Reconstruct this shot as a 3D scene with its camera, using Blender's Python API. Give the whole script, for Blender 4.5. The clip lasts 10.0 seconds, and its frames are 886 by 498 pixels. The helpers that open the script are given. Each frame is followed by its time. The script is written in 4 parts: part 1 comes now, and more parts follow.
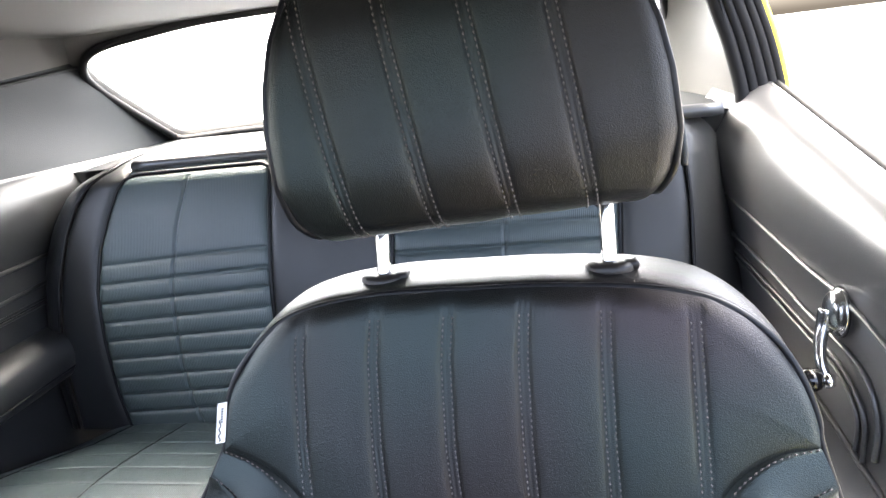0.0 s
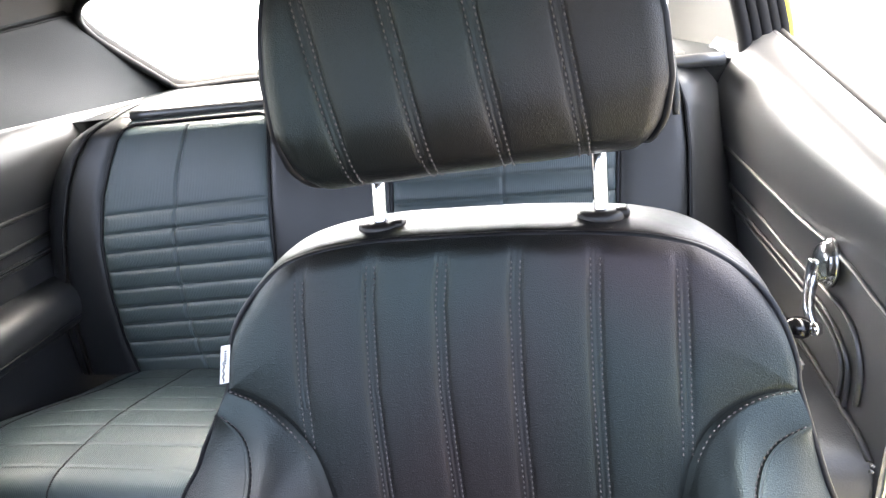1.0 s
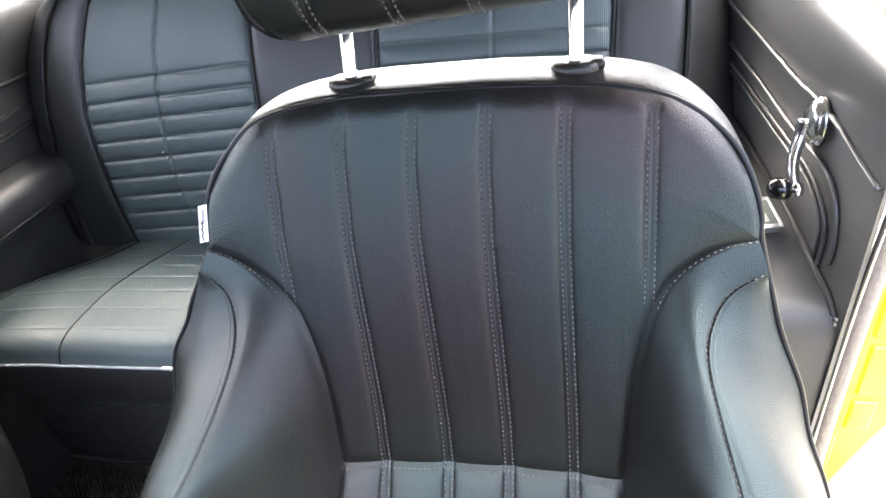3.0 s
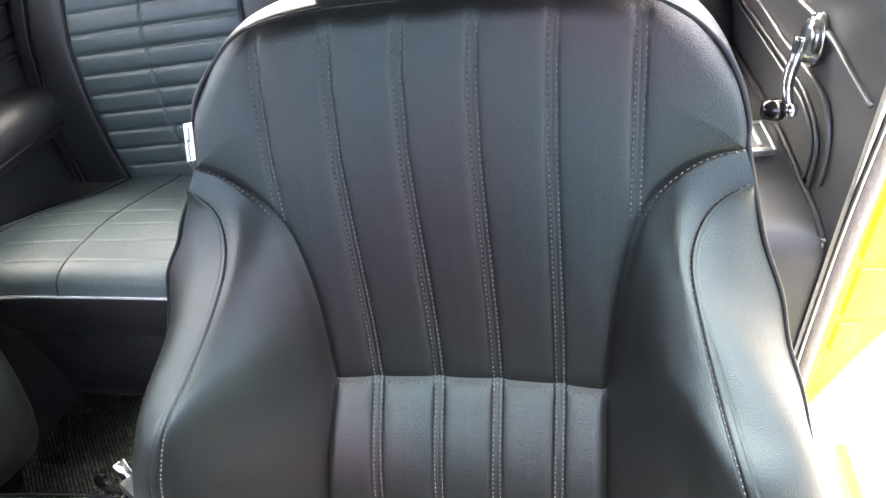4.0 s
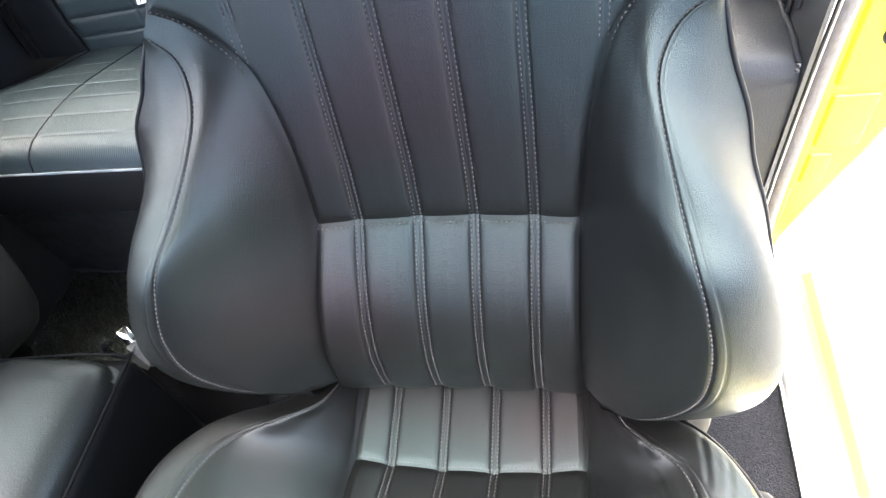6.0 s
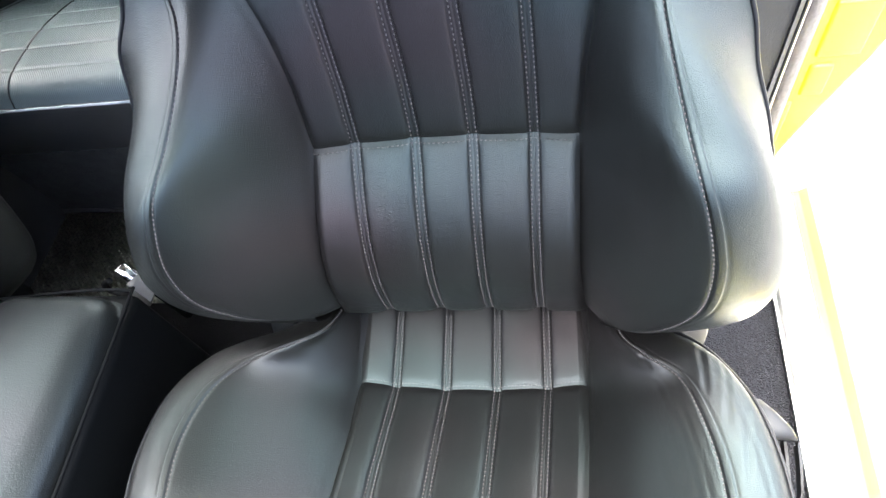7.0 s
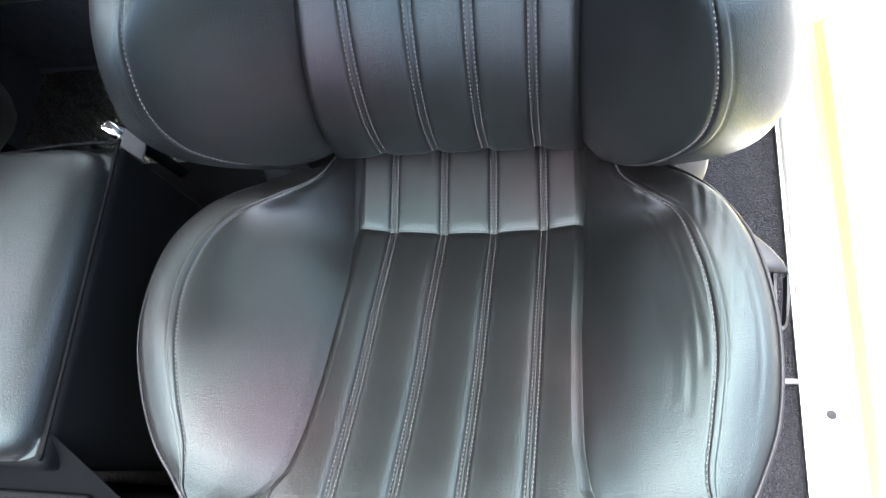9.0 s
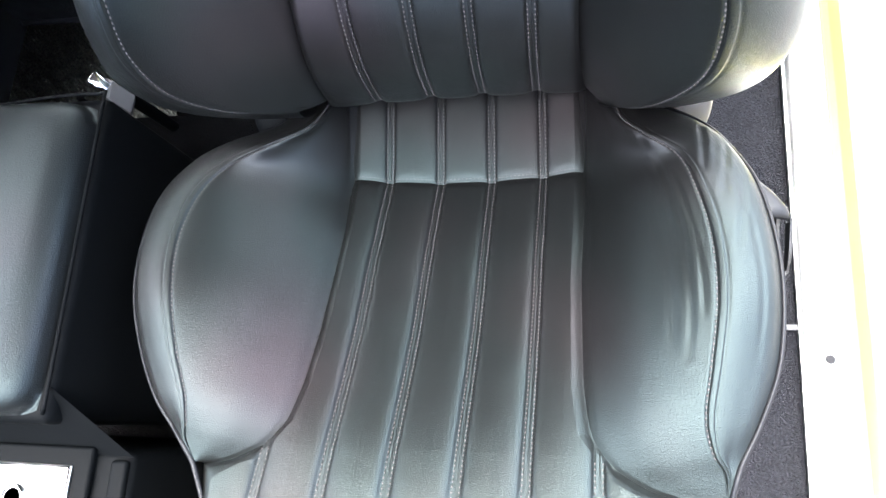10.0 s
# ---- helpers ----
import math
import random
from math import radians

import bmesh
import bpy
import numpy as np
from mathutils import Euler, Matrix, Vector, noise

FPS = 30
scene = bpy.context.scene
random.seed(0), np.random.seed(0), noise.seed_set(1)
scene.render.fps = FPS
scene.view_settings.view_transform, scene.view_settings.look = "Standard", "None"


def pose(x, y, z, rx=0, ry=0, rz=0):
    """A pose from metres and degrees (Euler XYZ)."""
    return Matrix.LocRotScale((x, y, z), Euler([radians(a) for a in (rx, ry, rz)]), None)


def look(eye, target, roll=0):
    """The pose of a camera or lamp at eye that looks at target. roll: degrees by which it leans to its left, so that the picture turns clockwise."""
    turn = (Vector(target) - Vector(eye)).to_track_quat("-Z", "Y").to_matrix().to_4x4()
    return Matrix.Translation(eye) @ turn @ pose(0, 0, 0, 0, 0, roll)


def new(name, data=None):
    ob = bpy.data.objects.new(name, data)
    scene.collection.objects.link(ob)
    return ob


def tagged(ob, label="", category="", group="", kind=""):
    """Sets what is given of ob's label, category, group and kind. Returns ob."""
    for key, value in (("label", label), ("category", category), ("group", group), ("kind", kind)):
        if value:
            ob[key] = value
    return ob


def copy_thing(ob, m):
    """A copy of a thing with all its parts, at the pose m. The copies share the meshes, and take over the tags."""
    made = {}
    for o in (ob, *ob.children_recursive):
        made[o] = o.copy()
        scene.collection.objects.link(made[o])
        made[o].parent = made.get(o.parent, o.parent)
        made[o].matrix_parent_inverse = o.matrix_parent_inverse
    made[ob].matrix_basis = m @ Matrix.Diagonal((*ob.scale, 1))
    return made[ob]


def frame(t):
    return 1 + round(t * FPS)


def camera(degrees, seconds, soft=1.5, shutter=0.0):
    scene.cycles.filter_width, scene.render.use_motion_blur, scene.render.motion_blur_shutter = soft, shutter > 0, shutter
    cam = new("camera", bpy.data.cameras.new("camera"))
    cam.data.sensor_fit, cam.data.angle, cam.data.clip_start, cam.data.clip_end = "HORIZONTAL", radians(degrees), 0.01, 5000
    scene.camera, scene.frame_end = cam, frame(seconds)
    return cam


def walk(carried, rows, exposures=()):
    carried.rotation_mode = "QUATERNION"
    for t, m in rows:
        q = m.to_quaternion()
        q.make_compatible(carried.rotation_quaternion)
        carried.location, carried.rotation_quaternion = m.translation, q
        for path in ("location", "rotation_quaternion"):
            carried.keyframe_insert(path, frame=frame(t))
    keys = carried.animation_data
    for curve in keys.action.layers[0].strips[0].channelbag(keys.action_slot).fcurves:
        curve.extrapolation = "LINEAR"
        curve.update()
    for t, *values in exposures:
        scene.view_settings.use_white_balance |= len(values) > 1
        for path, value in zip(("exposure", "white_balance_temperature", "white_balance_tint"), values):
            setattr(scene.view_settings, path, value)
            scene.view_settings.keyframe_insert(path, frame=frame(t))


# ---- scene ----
cam = camera(72.3, 10.0)
EXPOSURES = [(0, 4.82, 6900, 7), (2.7, 5.06, 7060, 8), (4.5, 5.11, 7000, 8), (7, 4.96, 6560, 6), (9, 4.72, 6220, 7), (10, 4.62, 6200, 7)]
PATH = [
    (0, (0.055, 0.1, 1.097), (-0.316, 1.968, 0.487), -7.1),
    (0.5, (0.06, 0.094, 1.092), (-0.318, 1.938, 0.416), -7.1),
    (1, (0.063, 0.089, 1.096), (-0.323, 1.901, 0.343), -7.2),
    (1.5, (0.068, 0.091, 1.098), (-0.327, 1.864, 0.263), -7.4),
    (2, (0.078, 0.092, 1.092), (-0.327, 1.814, 0.159), -7.8),
    (2.5, (0.085, 0.09, 1.089), (-0.324, 1.756, 0.061), -8.2),
    (2.7, (0.087, 0.088, 1.085), (-0.324, 1.734, 0.025), -8.4),
    (4, (0.099, 0.068, 1.057), (-0.308, 1.579, -0.189), -9.6),
    (4.5, (0.103, 0.059, 1.048), (-0.293, 1.504, -0.276), -10.4),
    (5, (0.106, 0.05, 1.042), (-0.278, 1.436, -0.348), -11.4),
    (5.5, (0.106, 0.047, 1.041), (-0.264, 1.356, -0.425), -12.6),
    (5.7, (0.114, 0.043, 1.038), (-0.262, 1.322, -0.453), -13.3),
    (7, (0.105, 0.029, 1.025), (-0.25, 1.087, -0.634), -17.2),
    (7.5, (0.106, 0.024, 1.021), (-0.255, 0.99, -0.693), -19.3),
    (8, (0.112, 0.017, 1.008), (-0.256, 0.884, -0.756), -21.8),
    (8.5, (0.109, 0.01, 1.005), (-0.255, 0.773, -0.807), -24.5),
    (9, (0.108, 0.008, 1.002), (-0.256, 0.676, -0.847), -27.6),
    (9.5, (0.107, 0.005, 0.996), (-0.253, 0.605, -0.878), -30.1),
    (10, (0.108, 0.004, 0.989), (-0.257, 0.536, -0.904), -33.9),
]
walk(cam, [(t, look(eye, target, roll)) for t, eye, target, roll in PATH], exposures=EXPOSURES)

# ---- light ----
SUN_ELEV, SUN_AZ = 72.0, -22.0      # degrees; azimuth counted from +y towards +x
world = bpy.data.worlds.new("sky")
scene.world = world
world.use_nodes = True
wt = world.node_tree
sky = wt.nodes.new("ShaderNodeTexSky")
sky.sky_type, sky.sun_disc = "NISHITA", False
sky.sun_elevation, sky.sun_rotation = radians(SUN_ELEV), radians(SUN_AZ)
sky.air_density, sky.dust_density, sky.ozone_density = 0.5, 8.0, 1.0
wt.links.new(sky.outputs[0], wt.nodes["Background"].inputs[0])
wt.nodes["Background"].inputs[1].default_value = 0.15
sun = new("sun", bpy.data.lights.new("sun", "SUN"))
sun.data.energy, sun.data.angle, sun.data.color = 1.3, radians(120), (0.98, 1.0, 0.985)
_to_sun = Vector((math.sin(radians(SUN_AZ)) * math.cos(radians(SUN_ELEV)), math.cos(radians(SUN_AZ)) * math.cos(radians(SUN_ELEV)), math.sin(radians(SUN_ELEV))))
sun.matrix_world = look(_to_sun * 20, (0, 0, 0))


# ---- materials ----
def material(name, color, rough, metal=0.0, bump=(), mottle=0.0, mottle_scale=6.0, rough_var=0.0, specular=0.5, coat=0.0, sheen_tint=None):
    """bump: rows of (kind, scale, strength, distance)."""
    m = bpy.data.materials.new(name)
    m.use_nodes = True
    nt = m.node_tree
    b = nt.nodes["Principled BSDF"]
    b.inputs["Base Color"].default_value = (*color, 1)
    b.inputs["Roughness"].default_value = rough
    b.inputs["Metallic"].default_value = metal
    b.inputs["Specular IOR Level"].default_value = specular
    b.inputs["Coat Weight"].default_value = coat
    b.inputs["Coat Roughness"].default_value = 0.05
    co = nt.nodes.new("ShaderNodeTexCoord").outputs["Object"]

    def tex(kind, scale, detail=3.0):
        if kind == "voronoi":
            n = nt.nodes.new("ShaderNodeTexVoronoi")
            n.inputs["Scale"].default_value = scale
            nt.links.new(co, n.inputs["Vector"])
            return n.outputs["Distance"]
        if kind in ("cord_x", "cord_diagonal"):
            n = nt.nodes.new("ShaderNodeTexWave")
            n.bands_direction = "X" if kind == "cord_x" else "DIAGONAL"
            n.inputs["Scale"].default_value = scale
            n.inputs["Distortion"].default_value = 0.3
            nt.links.new(co, n.inputs["Vector"])
            return n.outputs["Fac"]
        n = nt.nodes.new("ShaderNodeTexNoise")
        n.inputs["Scale"].default_value, n.inputs["Detail"].default_value = scale, detail
        nt.links.new(co, n.inputs["Vector"])
        return n.outputs["Fac"]

    if mottle:
        mix = nt.nodes.new("ShaderNodeMix")
        mix.data_type = "RGBA"
        mix.inputs[6].default_value = (*[c * (1 - mottle) for c in color], 1)
        mix.inputs[7].default_value = (*[min(1, c * (1 + mottle)) for c in color], 1)
        nt.links.new(tex("noise", mottle_scale, 6.0), mix.inputs[0])
        nt.links.new(mix.outputs[2], b.inputs["Base Color"])
    if rough_var:
        r = nt.nodes.new("ShaderNodeMapRange")
        r.inputs["To Min"].default_value, r.inputs["To Max"].default_value = rough - rough_var, rough + rough_var
        nt.links.new(tex("noise", 9.0, 5.0), r.inputs["Value"])
        nt.links.new(r.outputs[0], b.inputs["Roughness"])
    # coloured reflections put in as noise patches of specular tint
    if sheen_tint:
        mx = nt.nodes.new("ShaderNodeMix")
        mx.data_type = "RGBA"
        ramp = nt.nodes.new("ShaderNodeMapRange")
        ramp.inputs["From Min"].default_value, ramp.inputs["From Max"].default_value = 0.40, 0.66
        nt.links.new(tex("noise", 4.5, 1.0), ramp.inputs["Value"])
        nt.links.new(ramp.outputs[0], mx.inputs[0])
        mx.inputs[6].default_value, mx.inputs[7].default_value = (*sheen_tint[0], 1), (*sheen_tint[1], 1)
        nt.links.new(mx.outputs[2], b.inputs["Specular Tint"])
    last = None
    for kind, scale, strength, distance in bump:
        n = nt.nodes.new("ShaderNodeBump")
        n.inputs["Strength"].default_value, n.inputs["Distance"].default_value = strength, distance
        nt.links.new(tex(kind, scale), n.inputs["Height"])
        if last:
            nt.links.new(last, n.inputs["Normal"])
        last = n.outputs[0]
    if last:
        nt.links.new(last, b.inputs["Normal"])
    return m


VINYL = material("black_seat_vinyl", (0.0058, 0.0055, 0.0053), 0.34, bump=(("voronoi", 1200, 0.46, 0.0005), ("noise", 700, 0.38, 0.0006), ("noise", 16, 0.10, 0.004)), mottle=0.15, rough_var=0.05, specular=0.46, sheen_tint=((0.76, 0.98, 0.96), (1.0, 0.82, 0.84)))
PIPING = material("black_piping", (0.006, 0.006, 0.007), 0.34, specular=0.22)
THREAD = material("grey_thread", (0.088, 0.076, 0.073), 0.7)
REAR_CORD = material("blue_black_corded_vinyl", (0.050, 0.068, 0.071), 0.38, bump=(("cord_x", 95, 0.35, 0.0010), ("noise", 40, 0.2, 0.003)), mottle=0.2, rough_var=0.06)
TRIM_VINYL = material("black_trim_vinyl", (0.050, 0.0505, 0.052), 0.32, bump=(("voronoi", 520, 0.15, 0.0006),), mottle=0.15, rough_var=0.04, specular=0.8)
LEDGE_PLASTIC = material("black_ledge_plastic", (0.042, 0.042, 0.0425), 0.36, bump=(("voronoi", 420, 0.25, 0.0008),), mottle=0.15, rough_var=0.05, specular=0.2)
# bench vinyl, also the shaded tone of the far side's trim
BENCH_SHADE_VINYL = material("black_bench_shade_vinyl", (0.022, 0.0225, 0.023), 0.38, bump=(("voronoi", 700, 0.25, 0.0006), ("noise", 30, 0.12, 0.003)), mottle=0.2, rough_var=0.06, specular=0.4)
CONSOLE_PLASTIC = material("black_plastic", (0.0022, 0.0026, 0.003), 0.55, bump=(("voronoi", 600, 0.15, 0.0005),), rough_var=0.05, specular=0.04)
GLOSS_BLACK = material("gloss_black_plastic", (0.004, 0.004, 0.005), 0.16)
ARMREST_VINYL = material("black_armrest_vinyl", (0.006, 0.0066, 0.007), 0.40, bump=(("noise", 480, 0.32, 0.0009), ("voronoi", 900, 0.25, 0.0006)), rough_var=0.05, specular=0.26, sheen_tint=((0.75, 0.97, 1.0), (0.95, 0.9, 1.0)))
CARPET = material("charcoal_carpet", (0.0175, 0.0178, 0.0212), 0.95, bump=(("noise", 420, 1.0, 0.008), ("noise", 90, 0.5, 0.005)), mottle=1.0, mottle_scale=300, specular=0.1)
BASE_CARPET = material("grey_carpet", (0.045, 0.046, 0.046), 0.95, bump=(("noise", 200, 0.8, 0.004),), mottle=0.4, mottle_scale=40, specular=0.05)
# near-black, gives the floor gaps their shade
SHADE_CARPET = material("shade_carpet", (0.006, 0.006, 0.0065), 0.95, bump=(("noise", 330, 0.8, 0.004),), mottle=0.4, mottle_scale=240, specular=0.05)
LOOP_CARPET = material("dark_loop_carpet", (0.42, 0.43, 0.36), 0.95, bump=(("cord_diagonal", 62, 1.0, 0.008), ("voronoi", 210, 0.8, 0.004)), mottle=0.95, mottle_scale=230, specular=0.05)
CHROME = material("chrome", (0.82, 0.83, 0.84), 0.08, metal=1.0)
CRANK_CHROME = material("worn_chrome", (0.62, 0.63, 0.64), 0.2, metal=1.0, rough_var=0.05)
ALUMINIUM = material("brushed_aluminium", (0.75, 0.75, 0.74), 0.3, metal=1.0, bump=(("noise", 120, 0.1, 0.001),))
YELLOW = material("yellow_car_paint", (0.88, 0.74, 0.045), 0.25, mottle=0.05, specular=0.45)
HEADLINER = material("dark_headliner", (0.045, 0.042, 0.04), 0.75, bump=(("noise", 300, 0.2, 0.001),), mottle=0.12)
# mirrored panels in two tones: sail darkened for shade, pillar paled as lit
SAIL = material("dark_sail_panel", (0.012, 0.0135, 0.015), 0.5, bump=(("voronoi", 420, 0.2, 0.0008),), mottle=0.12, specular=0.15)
LIT_PILLAR_VINYL = material("lit_pillar_vinyl", (0.06, 0.058, 0.053), 0.5, bump=(("voronoi", 420, 0.15, 0.0006),), mottle=0.1)
RUBBER = material("black_rubber", (0.010, 0.010, 0.011), 0.6, bump=(("noise", 90, 0.2, 0.001),), specular=0.12)
LABEL = material("white_label", (0.75, 0.73, 0.68), 0.8, mottle=0.05)
INK = material("label_ink", (0.03, 0.03, 0.03), 0.8)
PLATE_GREY = material("grey_plastic", (0.035, 0.035, 0.037), 0.45, bump=(("noise", 200, 0.15, 0.001),))
TRAY = material("pale_grey_tray", (0.10, 0.10, 0.10), 0.5, bump=(("noise", 150, 0.2, 0.001),))
PALE_WELT = material("pale_grey_vinyl", (0.30, 0.32, 0.33), 0.4, mottle=0.1)
LEVER_PLASTIC = material("grey_lever_plastic", (0.012, 0.012, 0.0125), 0.45, bump=(("voronoi", 600, 0.2, 0.0006),), specular=0.25)
WINDLACE = material("taupe_ribbed_cloth", (0.20, 0.18, 0.16), 0.8, bump=(("noise", 260, 0.6, 0.002),), mottle=0.25, mottle_scale=120, specular=0.2)
GROUND = material("pale_concrete", (0.12, 0.118, 0.114), 0.9, bump=(("noise", 30, 0.4, 0.01),), mottle=0.2, mottle_scale=1.5)
LEAF = material("green_leaf", (0.07, 0.12, 0.04), 0.6, mottle=0.4, mottle_scale=3)
BARK = material("brown_bark", (0.12, 0.09, 0.06), 0.9, bump=(("noise", 30, 0.5, 0.02),))


# ---- mesh helpers ----
def A(*p):
    return np.array(p, float)


def root(name, at, label, category, group="", kind=""):
    ob = new(name)
    ob.location = at
    ob.empty_display_size = 0.1
    return tagged(ob, label, category, group, kind)


def top(ob):
    while ob.parent:
        ob = ob.parent
    return ob


def part(name, geo, mat, parent=None, label="", smooth=True, kind="", category=""):
    """One mesh object from (verts, faces) in world places, under parent."""
    verts, faces = geo
    verts = np.asarray(verts, float)
    if parent:
        verts = verts - np.array(top(parent).location)
    me = bpy.data.meshes.new(name)
    me.from_pydata(verts.tolist(), [], [list(map(int, f)) for f in faces])
    me.materials.append(mat)
    if smooth:
        me.shade_smooth()
    me.update()
    ob = new(name, me)
    if parent:
        ob.parent = parent
    return tagged(ob, label, category, "", kind)


def thing(name, geo, mat, label="", category="", kind="", smooth=True, group=""):
    verts, faces = geo
    ob = part(name, geo, mat, None, label, smooth, kind, category)
    return tagged(ob, "", "", group)


def join(*geos):
    vs, fs, k = [], [], 0
    for v, f in geos:
        v = np.asarray(v, float)
        vs.append(v)
        fs += [[i + k for i in q] for q in f]
        k += len(v)
    return np.concatenate(vs), fs


def spline(points, n):
    """Catmull-Rom through the rows of points, n samples, evenly in parameter."""
    p = np.asarray(points, float)
    p = np.concatenate([[2 * p[0] - p[1]], p, [2 * p[-1] - p[-2]]])
    t = np.linspace(0, len(p) - 3 - 1e-9, n)
    i = t.astype(int)
    f = (t - i).reshape((-1,) + (1,) * (p.ndim - 1))
    a, b, c, d = p[i], p[i + 1], p[i + 2], p[i + 3]
    return 0.5 * (2 * b + (c - a) * f + (2 * a - 5 * b + 4 * c - d) * f ** 2 + (3 * b - a - 3 * c + d) * f ** 3)


def even(path, n):
    """The path resampled at n even lengths."""
    p = np.asarray(path, float)
    s = np.concatenate([[0], np.cumsum(np.linalg.norm(np.diff(p, axis=0), axis=1))])
    q = np.linspace(0, s[-1], n)
    return np.stack([np.interp(q, s, p[:, k]) for k in range(p.shape[1])], 1)


def length(path):
    return float(np.linalg.norm(np.diff(path, axis=0), axis=1).sum())


def grid(P, flip=False, closed=False):
    m, n = P.shape[:2]
    nn = n if closed else n - 1
    f = []
    for i in range(m - 1):
        for j in range(nn):
            k = (j + 1) % n
            q = [i * n + j, i * n + k, (i + 1) * n + k, (i + 1) * n + j]
            f.append(q[::-1] if flip else q)
    return P.reshape(-1, 3), f


def tube(path, r, seg=8, caps=True):
    p = np.asarray(path, float)
    t = np.gradient(p, axis=0)
    t /= np.linalg.norm(t, axis=1)[:, None] + 1e-12
    n = np.cross(t[0], A(0.31, 0.2, 0.93))
    n /= np.linalg.norm(n)
    rr = np.broadcast_to(r, (len(p),))
    rings = []
    for i in range(len(p)):
        n = n - t[i] * (n @ t[i])
        n /= np.linalg.norm(n)
        b = np.cross(t[i], n)
        a = np.linspace(0, 2 * math.pi, seg, endpoint=False)
        rings.append(p[i] + rr[i] * (np.cos(a)[:, None] * n + np.sin(a)[:, None] * b))
    v, f = grid(np.array(rings), closed=True)
    if caps:
        f.append(list(range(seg))[::-1])
        f.append([len(v) - seg + k for k in range(seg)])
    return v, f


def stitches(path, normal, pitch=0.0048, dash=0.0036, r=0.0008, lift=0.0005):
    """A row of short thread dashes along the path, lifted along the normals."""
    path = np.asarray(path, float)
    n = max(2, int(length(path) / pitch))
    normal = np.broadcast_to(np.asarray(normal, float), path.shape)
    along = np.concatenate([[0], np.cumsum(np.linalg.norm(np.diff(path, axis=0), axis=1))])
    at = np.linspace(0, along[-1], n)
    both = np.stack([np.interp(at, along, c) for c in np.concatenate([path, normal], 1).T], 1)
    vs, fs = [], []
    for i in range(n - 1):
        c, nn = both[i, :3], both[i, 3:]
        nn = nn / (np.linalg.norm(nn) + 1e-9)
        t = both[i + 1, :3] - c
        t /= np.linalg.norm(t) + 1e-9
        s = np.cross(t, nn)
        c = c + nn * lift
        k = len(vs)
        vs += [c - t * dash / 2 - nn * r, c + s * r, c + nn * r, c - s * r, c - nn * r, c + t * dash / 2 - nn * r]
        fs += [[k, k + 2, k + 1], [k, k + 3, k + 2], [k, k + 4, k + 3], [k, k + 1, k + 4], [k + 5, k + 1, k + 2], [k + 5, k + 2, k + 3], [k + 5, k + 3, k + 4], [k + 5, k + 4, k + 1]]
    return np.array(vs), fs


def normals(P):
    a, b = np.gradient(P, axis=0), np.gradient(P, axis=1)
    n = np.cross(a, b)
    return n / (np.linalg.norm(n, axis=2)[..., None] + 1e-12)


def bm_out(bm):
    bm.verts.ensure_lookup_table()
    bm.verts.index_update()
    out = [v.co[:] for v in bm.verts], [[v.index for v in f.verts] for f in bm.faces]
    bm.free()
    return np.array(out[0]), out[1]


def box(lo, hi, bevel=0.004, seg=2, m=None):
    bm = bmesh.new()
    lo, hi = A(*lo), A(*hi)
    bmesh.ops.create_cube(bm, size=1, matrix=Matrix.Translation((lo + hi) / 2) @ Matrix.Diagonal((*(hi - lo), 1)))
    if bevel:
        bmesh.ops.bevel(bm, geom=bm.edges[:], offset=bevel, segments=seg, profile=0.5, affect="EDGES")
    if m is not None:
        bmesh.ops.transform(bm, matrix=m, verts=bm.verts)
    return bm_out(bm)


def lathe(profile, centre, axis, seg=24):
    """profile: rows of (radius, height) along the axis."""
    z = Vector(axis).normalized()
    m = z.to_track_quat("Z", "Y").to_matrix()
    a = np.linspace(0, 2 * math.pi, seg, endpoint=False)
    rings = [[np.array(m @ Vector((r * math.cos(t), r * math.sin(t), h))) + A(*centre) for t in a] for r, h in profile]
    v, f = grid(np.array(rings), closed=True)
    f.append(list(range(seg))[::-1])
    f.append([len(v) - seg + k for k in range(seg)])
    return v, f


def slab(poly, thick):
    """A flat plate: the polygon and its copy moved by the vector thick."""
    p = np.asarray(poly, float)
    n = len(p)
    v = np.concatenate([p, p + A(*thick)])
    f = [list(range(n))[::-1], list(range(n, 2 * n))]
    f += [[i, (i + 1) % n, n + (i + 1) % n, n + i] for i in range(n)]
    return v, f


def soft(x):
    x = np.clip(x, 0, 1)
    return x * x * (3 - 2 * x)


def channel(d, h):
    """Height of a puffed channel at the distance d from its double-stitched seam."""
    e = np.maximum(d - 0.0044, 0)
    strip = -0.0002 - 0.0010 * np.exp(-(d / 0.0009) ** 2) - 0.0009 * np.exp(-((d - 0.0044) / 0.0010) ** 2)
    return np.where(d < 0.0044, strip, strip + h * (0.55 * (1 - np.exp(-e / 0.0030)) + 0.45 * (1 - np.exp(-e / 0.013))))


# ---- front seat ----
BO, BV, BW = A(0, 0.43, 0.59), A(0, 0.3207, 0.9472), A(0, -0.9472, 0.3207)
CO, CT, CN = A(0, 0.29, 0.30), A(0, -0.972, 0.235), A(0, 0.235, 0.972)
# channel seams: place at the waist seam, and how far each bows aside at chest height
LINES = [-0.152, -0.088, -0.0265, 0.0313, 0.091, 0.151]
BOW = [-0.012, -0.012, -0.0125, -0.0085, -0.005, 0.001]
CLINES = [-0.165, -0.0985, -0.0345, 0.030, 0.094, 0.159]
